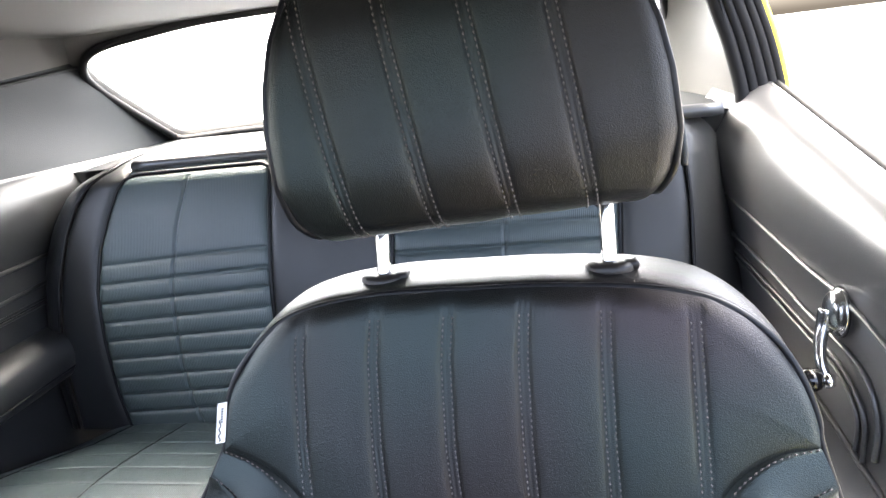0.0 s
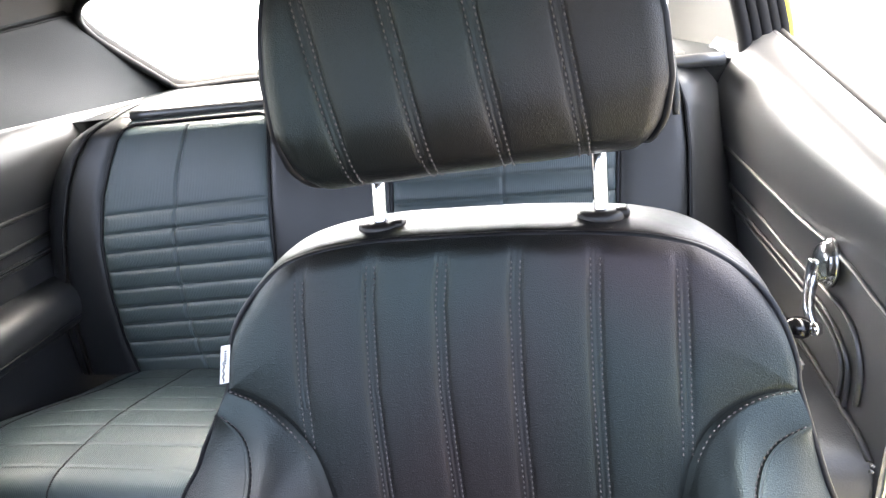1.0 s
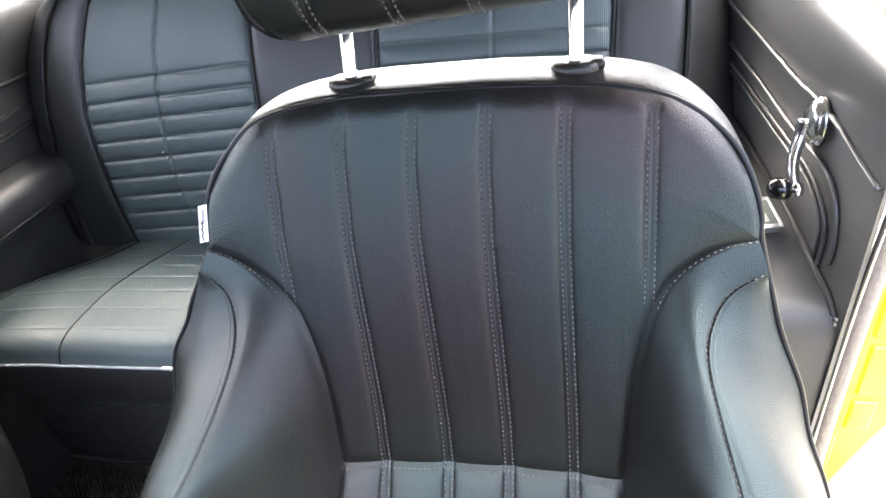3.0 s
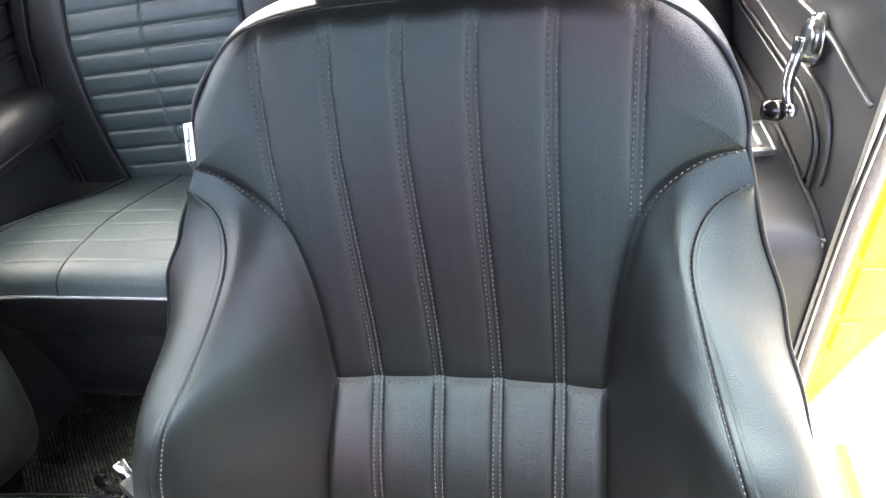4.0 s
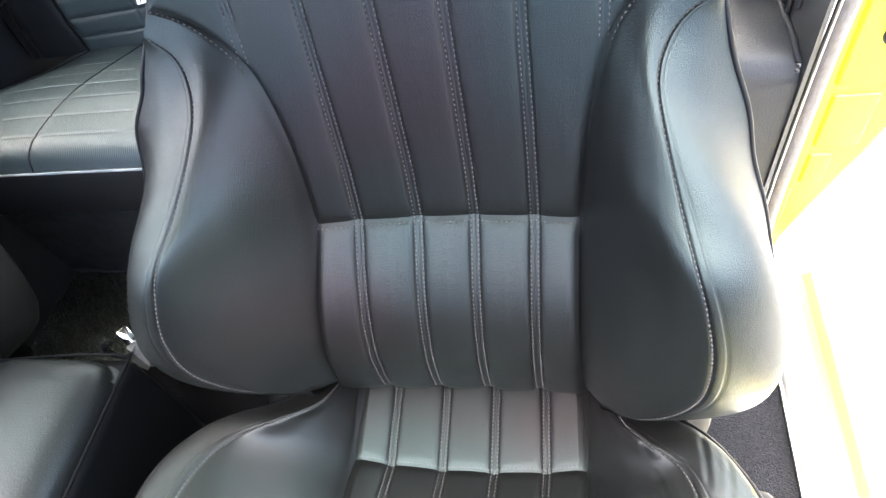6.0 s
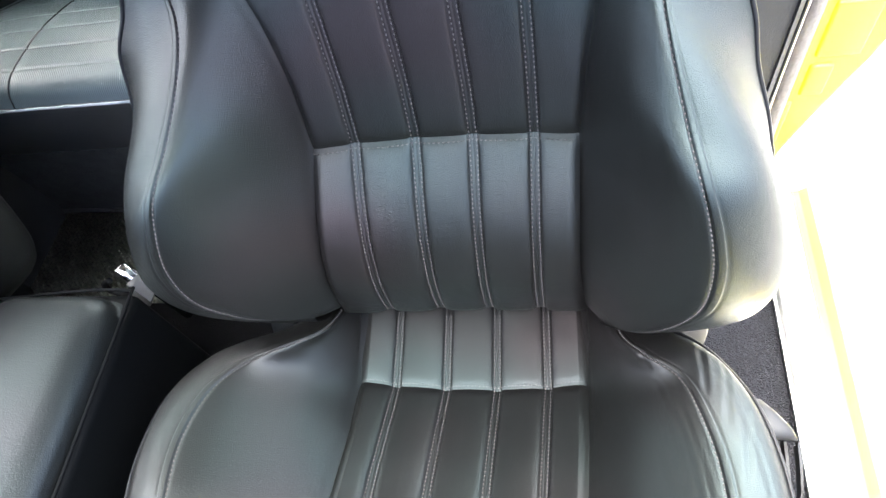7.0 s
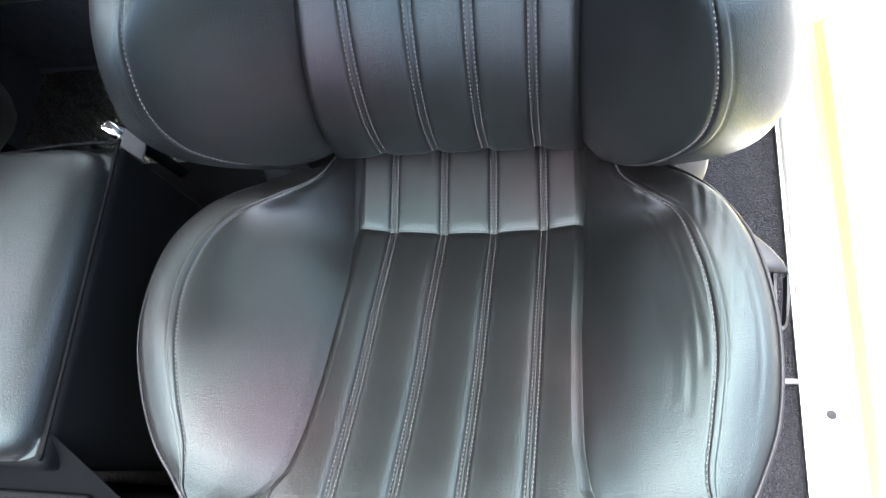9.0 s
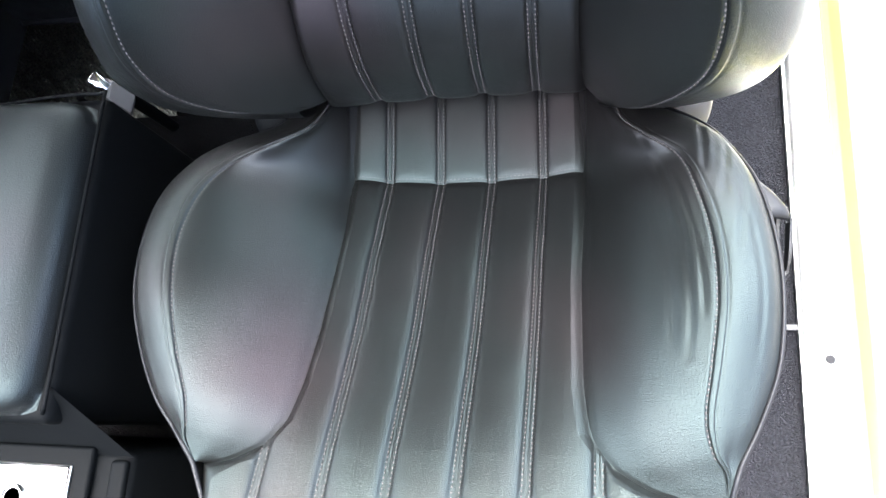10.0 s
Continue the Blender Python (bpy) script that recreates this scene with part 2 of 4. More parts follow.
# ruling curves of the stuffed sides of the back, from its shoulder down round the lower corner (across, up, out)
BACK_INNER_L = [(0.236, 0.219, 0), (0.212, 0.211, 0.002), (0.191, 0.198, 0.003), (0.172, 0.18, 0.003), (0.156, 0.156, 0.003), (0.144, 0.118, 0.002), (0.135, 0.068, 0), (0.132, 0.004, 0.002), (0.136, -0.064, 0.0245), (0.14, -0.123, 0.035), (0.143, -0.172, 0.029), (0.146, -0.206, 0.015), (0.149, -0.221, -0.008)]
BACK_RIDGE_L = [(0.246, 0.199, 0.004), (0.2222, 0.1806, 0.007), (0.2105, 0.1582, 0.016), (0.2027, 0.1333, 0.037), (0.2041, 0.1003, 0.066), (0.213, 0.0626, 0.098), (0.222, 0.033, 0.126), (0.232, -0.004, 0.135), (0.24, -0.045, 0.135), (0.236, -0.087, 0.128), (0.22, -0.122, 0.112), (0.195, -0.154, 0.088), (0.163, -0.185, 0.05)]
BACK_BULGE_L = [(0.252, 0.196, 0.0), (0.2425, 0.1727, 0.004), (0.2431, 0.1474, 0.012), (0.2456, 0.1146, 0.03), (0.252, 0.0752, 0.062), (0.27, 0.0307, 0.092), (0.28, -0.007, 0.106), (0.294, -0.051, 0.104), (0.301, -0.093, 0.098), (0.289, -0.132, 0.088), (0.265, -0.165, 0.072), (0.22, -0.196, 0.05), (0.176, -0.225, 0.022)]
BACK_PIPE_L = [(.253, .191, -.004), (.265, .168, -.004), (.275, .145, -.004), (.294, .113, -.003), (.301, .072, .000), (.310, .030, .005), (.315, -.023, .010), (.317, -.075, .010), (.312, -.126, .008), (.298, -.168, .004), (.273, -.203, -.002), (.217, -.233, -.010), (.171, -.244, -.018)]
BACK_INNER_R = [(.231, .22, 0), (.206, .215, .002), (.185, .204, .003), (.167, .186, .003), (.155, .16, .003), (.146, .12, .002), (.139, .067, 0), (.134, 0, .002), (.134, -.07, .0245), (.135, -.13, .035), (.139, -.18, .029), (.144, -.214, .015), (.147, -.23, -.008)]
BACK_RIDGE_R = [(0.2385, 0.195, 0.004), (0.2147, 0.1818, 0.007), (0.2003, 0.1642, 0.016), (0.1929, 0.1395, 0.037), (0.1995, 0.1026, 0.066), (0.212, 0.0566, 0.098), (0.222, 0.024, 0.126), (0.233, -0.014, 0.135), (0.241, -0.059, 0.135), (0.239, -0.104, 0.128), (0.223, -0.142, 0.112), (0.196, -0.176, 0.088), (0.162, -0.207, 0.05)]
BACK_BULGE_R = [(0.239, 0.189, 0.002), (0.2302, 0.1738, 0.004), (0.2261, 0.1485, 0.012), (0.2269, 0.113, 0.03), (0.2423, 0.071, 0.064), (0.266, 0.0297, 0.092), (0.281, -0.003, 0.106), (0.296, -0.048, 0.104), (0.303, -0.094, 0.102), (0.295, -0.138, 0.096), (0.272, -0.173, 0.082), (0.229, -0.206, 0.058), (0.182, -0.232, 0.026)]
BACK_PIPE_R = [(.241, .186, -.004), (.248, .159, -.004), (.256, .133, -.004), (.27, .096, -.003), (.279, .053, 0), (.293, .011, .005), (.306, -.041, .01), (.321, -.095, .01), (.327, -.15, .012), (.322, -.193, .012), (.297, -.229, .008), (.24, -.259, -.002), (.189, -.265, -.014)]
# the same for the cushion, from its rear round to the front corner (across, forward, up)
CUSH_INNER_L = [(.146, -.109, .060), (.146, -.059, .033), (.146, -.021, .011), (.145, .021, .000), (.143, .070, .000), (.144, .140, .000), (.145, .205, .002), (.148, .264, .006), (.155, .306, .009), (.173, .331, .010), (.204, .347, .012), (.232, .352, .016)]
CUSH_RIDGE_L = [(.155, -.081, .070), (.168, -.021, .084), (.205, .015, .096), (.245, .040, .096), (.270, .078, .098), (.279, .133, .096), (.270, .194, .091), (.256, .251, .075), (.243, .293, .058), (.242, .318, .044), (.243, .334, .033), (.2345, .3525, .0205)]
CUSH_BULGE_L = [(.176, -.089, .068), (.210, -.035, .076), (.259, .000, .088), (.294, .026, .090), (.318, .071, .092), (.322, .133, .090), (.311, .191, .084), (.293, .248, .068), (.270, .294, .053), (.252, .320, .039), (.2465, .335, .032), (.236, .353, .0205)]
CUSH_PIPE_L = [(.197, -.098, .050), (.238, -.044, .052), (.287, -.005, .068), (.315, .026, .072), (.336, .073, .076), (.338, .134, .074), (.328, .193, .068), (.308, .249, .055), (.283, .294, .044), (.260, .322, .034), (.249, .335, .031), (.237, .353, .021)]
CUSH_INNER_R = [(.145, -.110, .060), (.145, -.060, .033), (.145, -.022, .011), (.144, .020, .000), (.143, .071, .000), (.141, .141, .000), (.142, .206, .002), (.144, .267, .006), (.151, .310, .009), (.169, .338, .010), (.199, .355, .012), (.227, .362, .016)]
CUSH_RIDGE_R = [(.178, -.075, .070), (.186, -.014, .084), (.211, .025, .096), (.240, .051, .096), (.254, .089, .098), (.264, .144, .096), (.264, .204, .091), (.256, .259, .075), (.249, .301, .058), (.253, .328, .044), (.262, .343, .033), (.262, .3605, .0205)]
CUSH_BULGE_R = [(.181, -.093, .068), (.211, -.037, .076), (.252, .002, .088), (.280, .030, .090), (.298, .078, .092), (.306, .140, .090), (.305, .199, .084), (.294, .255, .068), (.278, .302, .053), (.266, .330, .039), (.2665, .344, .032), (.264, .361, .0205)]
CUSH_PIPE_R = [(.184, -.112, .050), (.222, -.055, .052), (.267, -.011, .068), (.291, .024, .072), (.312, .075, .076), (.321, .138, .074), (.320, .198, .068), (.311, .255, .055), (.292, .302, .044), (.276, .332, .034), (.271, .345, .031), (.266, .362, .021)]
BACK_L = np.stack([BACK_INNER_L, BACK_RIDGE_L, BACK_BULGE_L, BACK_PIPE_L], 1)
BACK_R = np.stack([BACK_INNER_R, BACK_RIDGE_R, BACK_BULGE_R, BACK_PIPE_R], 1)
CUSH_L = np.stack([CUSH_INNER_L, CUSH_RIDGE_L, CUSH_BULGE_L, CUSH_PIPE_L], 1)
CUSH_R = np.stack([CUSH_INNER_R, CUSH_RIDGE_R, CUSH_BULGE_R, CUSH_PIPE_R], 1)
TOP_L = [(0.0, .346), (.03, .3455), (.083, .345), (.127, .341), (.159, .335), (.182, .325), (.206, .303), (.224, .277), (.233, .247), (.236, .219)]
TOP_R = [(0.0, .346), (.03, .3455), (.083, .343), (.126, .339), (.164, .330), (.188, .315), (.209, .293), (.222, .267), (.230, .238), (.231, .220)]
# creases of the sat-on side: along, across, along, across, width, depth
CREASES = [(.28, 1.50, .62, 1.62, .008, .0030), (.33, 1.66, .56, 1.78, .007, .0026), (.30, 1.36, .46, 1.44, .009, .0020), (.42, 1.28, .60, 1.36, .010, .0014),
           (.22, 2.95, .33, 2.25, .009, .0030), (.28, 3.15, .40, 2.35, .009, .0026), (.36, 3.05, .48, 2.4, .010, .0020), (.17, 2.2, .23, 1.5, .010, .0016),
           (.30, 2.7, .62, 2.9, .012, .0014), (.20, 3.4, .27, 2.6, .008, .0016)]


def profile_u(pairs, v):
    """Half-width at v from rows of (half-width, v)."""
    p = sorted((b, a) for a, b in pairs)
    return np.interp(v, [q[0] for q in p], [q[1] for q in p])


def bowed(line, bow, v):
    """Place across of a channel seam at height v."""
    return line + bow * np.interp(v, [0, .055, .117, .17, .22, .29, .34], [0, .12, .45, .75, 1, .95, .5])


def local_back(P):
    return BO + (P[..., 0:1] - 0.06 * np.maximum(P[..., 2:3], 0)) * A(1, 0, 0) + P[..., 1:2] * BV + P[..., 2:3] * BW


def local_cush(P):
    x, s, n = P[..., 0:1], P[..., 1:2], P[..., 2:3]
    return CO + (x - 0.0365 * s - 0.10 * n) * A(1, 0, 0) + s * CT + n * CN


def ruled(points, t):
    """Catmull-Rom through the rows of points at the parameters t (0 at the first row)."""
    p = np.asarray(points, float)
    p = np.concatenate([[2 * p[0] - p[1]], p, [2 * p[-1] - p[-2]]])
    i = np.clip(t.astype(int), 0, len(p) - 4)
    f = (t - i).reshape((-1,) + (1,) * (p.ndim - 1))
    a, b, c, d = p[i], p[i + 1], p[i + 2], p[i + 3]
    return 0.5 * (2 * b + (c - a) * f + (2 * a - 5 * b + 4 * c - d) * f ** 2 + (3 * b - a - 3 * c + d) * f ** 3)


SEAM_IN, SEAM_OUT = 2.0, 2.13
ACROSS = np.concatenate([np.linspace(0, 1.88, 46), np.linspace(1.90, 2.28, 40), np.linspace(2.31, 4, 36)])


def bolster(rows, side, to_world, n=70, creases=(), plump=0.020):
    """A stuffed side: four ruling curves lofted, a raised felled seam along its ridge; returns its grid and normals."""
    fine = np.stack([spline(rows[:, k], n) for k in range(4)], 1)
    inner, ridge, out, pipe = (fine[:, k] for k in range(4))
    tall = np.clip((ridge[:, 2] - inner[:, 2]) / 0.12, 0, 1)[:, None]
    q = 0.5 * (inner + ridge) + np.concatenate([0.002 * tall, 0 * tall, plump * tall], 1)
    cols = np.stack([inner, q, ridge, out, pipe], 0)
    t = ACROSS
    P = np.swapaxes(ruled(cols, t), 0, 1)
    P = P * A(side, 1, 1)
    W = to_world(P)
    N = normals(W) * side
    end = soft(np.linspace(0, 1, n) / 0.06)[:, None] * soft((1 - np.linspace(0, 1, n)) / 0.08)[:, None]
    band = soft((t - SEAM_IN + 0.012) / 0.024) * soft((SEAM_OUT + 0.012 - t) / 0.024)
    depth = 0.0013 * np.exp(-((t - SEAM_IN + 0.03) / 0.035) ** 2) + 0.0004 * np.exp(-((t - SEAM_OUT - 0.03) / 0.035) ** 2) - 0.0009 * band
    depth = depth[None, :] * end + 0.0012 * np.exp(-(t / 0.10) ** 2)[None, :]
    R, T = np.meshgrid(np.linspace(0, 1, n), t, indexing="ij")
    for r0, t0, r1, t1, wide, deep in creases:
        f = np.clip(((R - r0) * (r1 - r0) + (T - t0) / 6 * (t1 - t0) / 6) / ((r1 - r0) ** 2 + ((t1 - t0) / 6) ** 2), 0, 1)
        bend = 0.012 * np.sin(f * math.pi)
        d = np.hypot(R - r0 - f * (r1 - r0) + bend, (T - t0 - f * (t1 - t0)) / 6)
        fade = np.sin(math.pi * np.clip(f, 0.02, 0.98)) ** 0.5
        depth = depth + np.where(T > 2.2, 0.45, 0.8) * deep * fade * (np.exp(-(d / wide) ** 2) - 0.5 * np.exp(-((d - 2 * wide) / wide) ** 2))
    W = W - N * depth[..., None]
    # the inner edge is tucked behind the middle panel
    ahead = soft((np.linspace(0, 1, n) - 0.72) / 0.2)[:, None, None] * (to_world is local_cush)
    tuck = to_world(P[:, :1] + A(-side * 0.012, 0, -0.016) + ahead * A(0, 0.010, -0.010))
    W = np.concatenate([tuck, W], 1)
    N = np.concatenate([N[:, :1], N], 1)
    return W, N, np.concatenate([[-0.1], t])


def stuffed_side(name, seat, rows, side, to_world, flip, n, last, threads, **more):
    """Inner face, felled seam and outer face of one bolster, with a row of thread beside the seam."""
    W, N, t = bolster(rows, side, to_world, n, **more)
    i, j = (int(np.argmin(np.abs(t - k))) for k in (SEAM_IN, SEAM_OUT))
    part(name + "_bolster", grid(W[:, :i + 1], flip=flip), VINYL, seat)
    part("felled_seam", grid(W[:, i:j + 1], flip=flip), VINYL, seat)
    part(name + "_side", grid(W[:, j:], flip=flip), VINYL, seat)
    k = int(np.argmin(np.abs(t - (SEAM_IN - 0.045))))
    threads.append(stitches(W[2:last, k], N[2:last, k], lift=0.0010))
    return W, N


def back_half(v, side):
    """Half-width of the back's middle panel at height v."""
    rows, edge = (BACK_R, TOP_R) if side > 0 else (BACK_L, TOP_L)
    inner = spline(rows[:-1, 0, :2], 300).tolist()
    edge = spline(np.array(edge), 200).tolist()
    return np.where(v < rows[0, 0, 1], profile_u(inner, v), profile_u(edge, v))


def back_top(u):
    """Height of the back's top edge at u."""
    a = np.abs(u)
    return np.where(np.asarray(u) > 0, np.interp(a, [p[0] for p in TOP_R], [p[1] for p in TOP_R]), np.interp(a, [p[0] for p in TOP_L], [p[1] for p in TOP_L]))


def back_edge(U, V):
    """Distance from the seams and the top edge that bound the middle of the back."""
    U, V = np.asarray(U, float), np.asarray(V, float)
    best = np.full(U.shape, 1.0)
    for side, rows, edge in ((1, BACK_R, TOP_R), (-1, BACK_L, TOP_L)):
        curve = np.concatenate([even(spline(rows[:-1, 0, :2], 200), 60)[::-1], even(spline(np.array(edge), 200), 45)[::-1]]) * A(side, 1)
        for a, b in zip(curve[:-1], curve[1:]):
            d = b - a
            f = np.clip(((U - a[0]) * d[0] + (V - a[1]) * d[1]) / max(d @ d, 1e-12), 0, 1)
            best = np.minimum(best, np.hypot(U - a[0] - f * d[0], V - a[1] - f * d[1]))
    half = np.where(U > 0, back_half(V, 1), back_half(V, -1))
    return np.where((np.abs(U) < half) & (V < back_top(U)), best, 0.0)


def back_w(U, V, edge):
    """How far the middle of the back stands out."""
    d = np.min(np.abs(np.asarray(U)[..., None] - np.stack([bowed(a, b, np.asarray(V)) for a, b in zip(LINES, BOW)], -1)), axis=-1)
    w = channel(d, np.where(np.asarray(V) > 0, 0.0046, 0.0062))
    seam = np.abs(V)
    w = w * (1 - 0.35 * np.exp(-(seam / 0.010) ** 2)) - 0.0015 * np.exp(-(seam / 0.004) ** 2)
    x = np.clip(edge / (0.012 + 0.050 * soft((np.asarray(V) - 0.04) / 0.14)), 0, 1)
    w = w * x * (2 - x)
    down = np.clip(-V / 0.24, 0, 1)
    w = w + 0.038 * np.where(down < 0.54, np.sin(math.pi / 2 * down / 0.54), np.cos(math.pi / 2 * np.clip((down - 0.54) / 0.46, 0, 1)))
    w = w - 0.011 * np.clip(1 - (U / 0.133) ** 2, 0, 1) * soft((0.30 - V) / 0.30) * np.clip((V + 0.25) / 0.12, 0.2, 1)
    w = w - np.where(V < -0.212, 0.05 * (np.clip(-0.212 - V, 0, 1) / 0.03) ** 2, 0)
    k = soft((V - 0.240) / 0.06)
    return w - k * 0.008 * np.clip(1 - edge / 0.020, 0, 1) ** 2 - (1 - k) * 0.0014 * np.exp(-(edge / 0.004) ** 2)


def build_seat(name, label):
    seat = root(name, (0, 0.1, 0.06), label, "car seat")
    threads = []
    # middle of the back: rows of constant height, puffed channels
    v_up = np.concatenate([np.linspace(-0.262, 0.16, 160), np.linspace(0.161, 0.203, 28), np.linspace(0.204, 0.224, 110), np.linspace(0.225, 0.3455, 90)])
    f = np.sin(np.linspace(-1, 1, 460) * math.pi / 2 * 0.86) / math.sin(math.pi / 2 * 0.86)
    hw = np.where(f[None, :] > 0, back_half(v_up, 1)[:, None], back_half(v_up, -1)[:, None])
    hw[v_up >= 0.3455] = 0.03
    U = hw * f[None, :]
    V = np.repeat(v_up[:, None], len(f), 1)
    edge = back_edge(U, V)
    P = local_back(np.stack([U, V, back_w(U, V, edge)], -1))
    k = int(np.searchsorted(v_up, 0.0))
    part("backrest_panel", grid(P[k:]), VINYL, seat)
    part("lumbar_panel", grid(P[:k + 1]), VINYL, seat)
    for i, (x, b) in enumerate(zip(LINES, BOW)):
        for dx in (-0.0036, 0.0036):
            outer = i in (0, 5)
            vv = np.linspace(0.168 if outer else -0.215, 0.318 if outer else 0.329, 240)
            uu = bowed(x, b, vv) + dx
            threads.append(stitches(local_back(np.stack([uu, vv, back_w(uu, vv, back_edge(uu, vv))], -1)), BW))
    uu = np.linspace(-0.130, 0.130, 200)
    vv = np.full_like(uu, -0.0035)
    threads.append(stitches(local_back(np.stack([uu, vv, back_w(uu, vv, 0.134 - np.abs(uu))], -1)), BW, lift=0.0014))
    # side bolsters of the back
    for side, rows in ((1, BACK_R), (-1, BACK_L)):
        W, N = stuffed_side("backrest", seat, rows, side, local_back, side < 0, 120, -6, threads, plump=0.018)
        threads.append(stitches(W[1:40, 2], N[1:40, 2], lift=0.001))
    # piping round the outline, and the shell behind it
    halves = []
    for side, rows, edge in ((-1, BACK_L, TOP_L), (1, BACK_R, TOP_R)):
        up = [(a * (1.0 + 0.012 * (a > 0.17)), b, float(np.interp(b, [.28, .335], [-.006, -.014]))) for a, b in edge[1:]]
        low = [tuple(r[3]) for r in rows[1:]]
        halves.append(even(spline(np.array(up + low), 200), 160) * A(side, 1, 1))
    whole = even(np.concatenate([halves[0][::-1], halves[1]]), 320)
    part("piping", tube(local_back(whole + A(0, 0, -0.001)), 0.0030, 8), PIPING, seat)
    c = A(0, 0.05, 0)
    rings = []
    high = np.clip((whole[:, 1] - 0.10) / 0.20, 0, 1)
    for k, (scale, w, lift) in enumerate([(1.0, 0.0, 0), (1.005, -0.006, .0025), (1.009, -0.018, .0062), (1.012, -0.035, .0105), (1.014, -0.058, .0155), (1.013, -0.085, .0200), (1.006, -0.112, .021), (0.97, -0.128, .012), (0.8, -0.134, 0), (0.3, -0.136, 0)]):
        r = (whole - c) * A(scale, scale, 1) + c
        r[:, 2] = np.minimum(whole[:, 2], 0) * max(0, 1 - k * 0.3) + w
        r[:, 1] += high * lift
        rings.append(r)
    R = spline(np.array(rings), 40)
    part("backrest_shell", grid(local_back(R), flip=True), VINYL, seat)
    # cushion
    s_up = np.concatenate([np.linspace(-0.14, 0.30, 180), np.linspace(0.301, 0.362, 150), np.linspace(0.364, 0.50, 60)])

    def cush_half(s, side):
        rows = CUSH_R if side > 0 else CUSH_L
        return profile_u([(r[0][0], r[0][1]) for r in rows] + [(.219, .40), (.212, .46), (.205, .50)], s)

    hw = np.where(f[None, :] > 0, cush_half(s_up, 1)[:, None], cush_half(s_up, -1)[:, None])
    U = hw * f[None, :]
    S = np.repeat(s_up[:, None], len(f), 1)
    U = U + np.maximum(f, 0)[None, :] * 0.040 * soft((S - 0.32) / 0.04)
    edge = np.maximum(hw * (1 - np.abs(f))[None, :], 0)

    def cush_w(U, S, edge):
        arc = np.where(U > 0, np.interp(np.abs(U), CUSH_R[8:, 0, 0], CUSH_R[8:, 0, 1]), np.interp(np.abs(U), CUSH_L[8:, 0, 0], CUSH_L[8:, 0, 1]))
        ahead = np.where(np.abs(U) > 0.16, np.maximum(S - arc, 0), 1.0)
        edge = edge * ahead / np.sqrt(edge ** 2 + ahead ** 2 + 1e-12)
        lines = np.asarray(CLINES) + np.where(np.asarray(CLINES) < 0, -0.004, -0.002) * np.clip(np.asarray(S)[..., None] / 0.12, 0, 1)
        w = channel(np.min(np.abs(np.asarray(U)[..., None] - lines), axis=-1), 0.0068)
        w = w * (1 - 0.25 * np.exp(-(S / 0.006) ** 2)) - 0.0006 * np.exp(-(S / 0.004) ** 2)
        w = w * np.clip(edge / 0.012, 0, 1)
        w = w + np.where(S < 0, 0.46 * (-S), 0)
        w = w - 0.016 * np.clip(1 - (U / 0.145) ** 2, 0, 1) * soft((0.40 - S) / 0.25)
        w = w - 0.0025 * np.exp(-(edge / 0.005) ** 2)
        base = np.interp(S, [-.14, 0, .14, .205, .265, .305, .33, .36, .40, .43, .46, .485, .50], [-.004, 0, 0, .002, .006, .010, .012, .013, .014, .014, .008, -.012, -.05])
        return w + base

    P = local_cush(np.stack([U, S, cush_w(U, S, edge)], -1))
    k = int(np.searchsorted(s_up, 0.0))
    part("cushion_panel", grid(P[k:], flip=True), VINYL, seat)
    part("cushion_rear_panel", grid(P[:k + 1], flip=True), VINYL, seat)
    for x in CLINES:
        for dx in (-0.0036, 0.0036):
            ss = np.linspace(-0.09 if abs(x) < 0.1 else 0.335, 0.47, 250)
            uu = x + dx + (-0.004 if x < 0 else -0.002) * np.clip(ss / 0.12, 0, 1)
            threads.append(stitches(local_cush(np.stack([uu, ss, cush_w(uu, ss, np.maximum(cush_half(ss, np.sign(x)) - abs(x), 0))], -1)), CN))
    uu = np.linspace(-0.140, 0.140, 200)
    ss = np.full_like(uu, -0.003)
    threads.append(stitches(local_cush(np.stack([uu, ss, cush_w(uu, ss, 0.143 - np.abs(uu))], -1)), CN, lift=0.0014))
    for side, rows in ((1, CUSH_R), (-1, CUSH_L)):
        stuffed_side("cushion", seat, rows, side, local_cush, side > 0, 170, 146, threads, creases=CREASES if side > 0 else ())
        p = spline(rows[1:, 3], 120)
        p = np.concatenate([p, spline(np.array([(.222, .385, .012), (.214, .42, .013), (.212, .46, .005), (.208, .495, -.03), (.20, .505, -.07)]) + A(0.036 * (side > 0), 0, 0), 20)])
        p = even(p, 130) * A(side, 1, 1)
        part("cushion_piping", tube(local_cush(p), 0.0027, 8), PIPING, seat)
        skirt = np.stack([local_cush(p), local_cush(p + A(side * .004, 0, -.03)), local_cush(p + A(0, 0, -.09)), local_cush(p * A(.96, 1, 1) + A(0, 0, -.15))], 0)
        part("cushion_skirt", grid(skirt, flip=side > 0), VINYL, seat)
    part("stitching", join(*threads), THREAD, seat, "pale grey double rows of thread", kind="stuff", smooth=False)
    part("seat_core", box((-0.19, 0.40, 0.20), (0.19, 0.50, 0.50), 0.02), CONSOLE_PLASTIC, seat)
    part("seat_frame", box((-0.20, -0.08, 0.07), (0.20, 0.36, 0.22), 0.02), CONSOLE_PLASTIC, seat)
    return seat


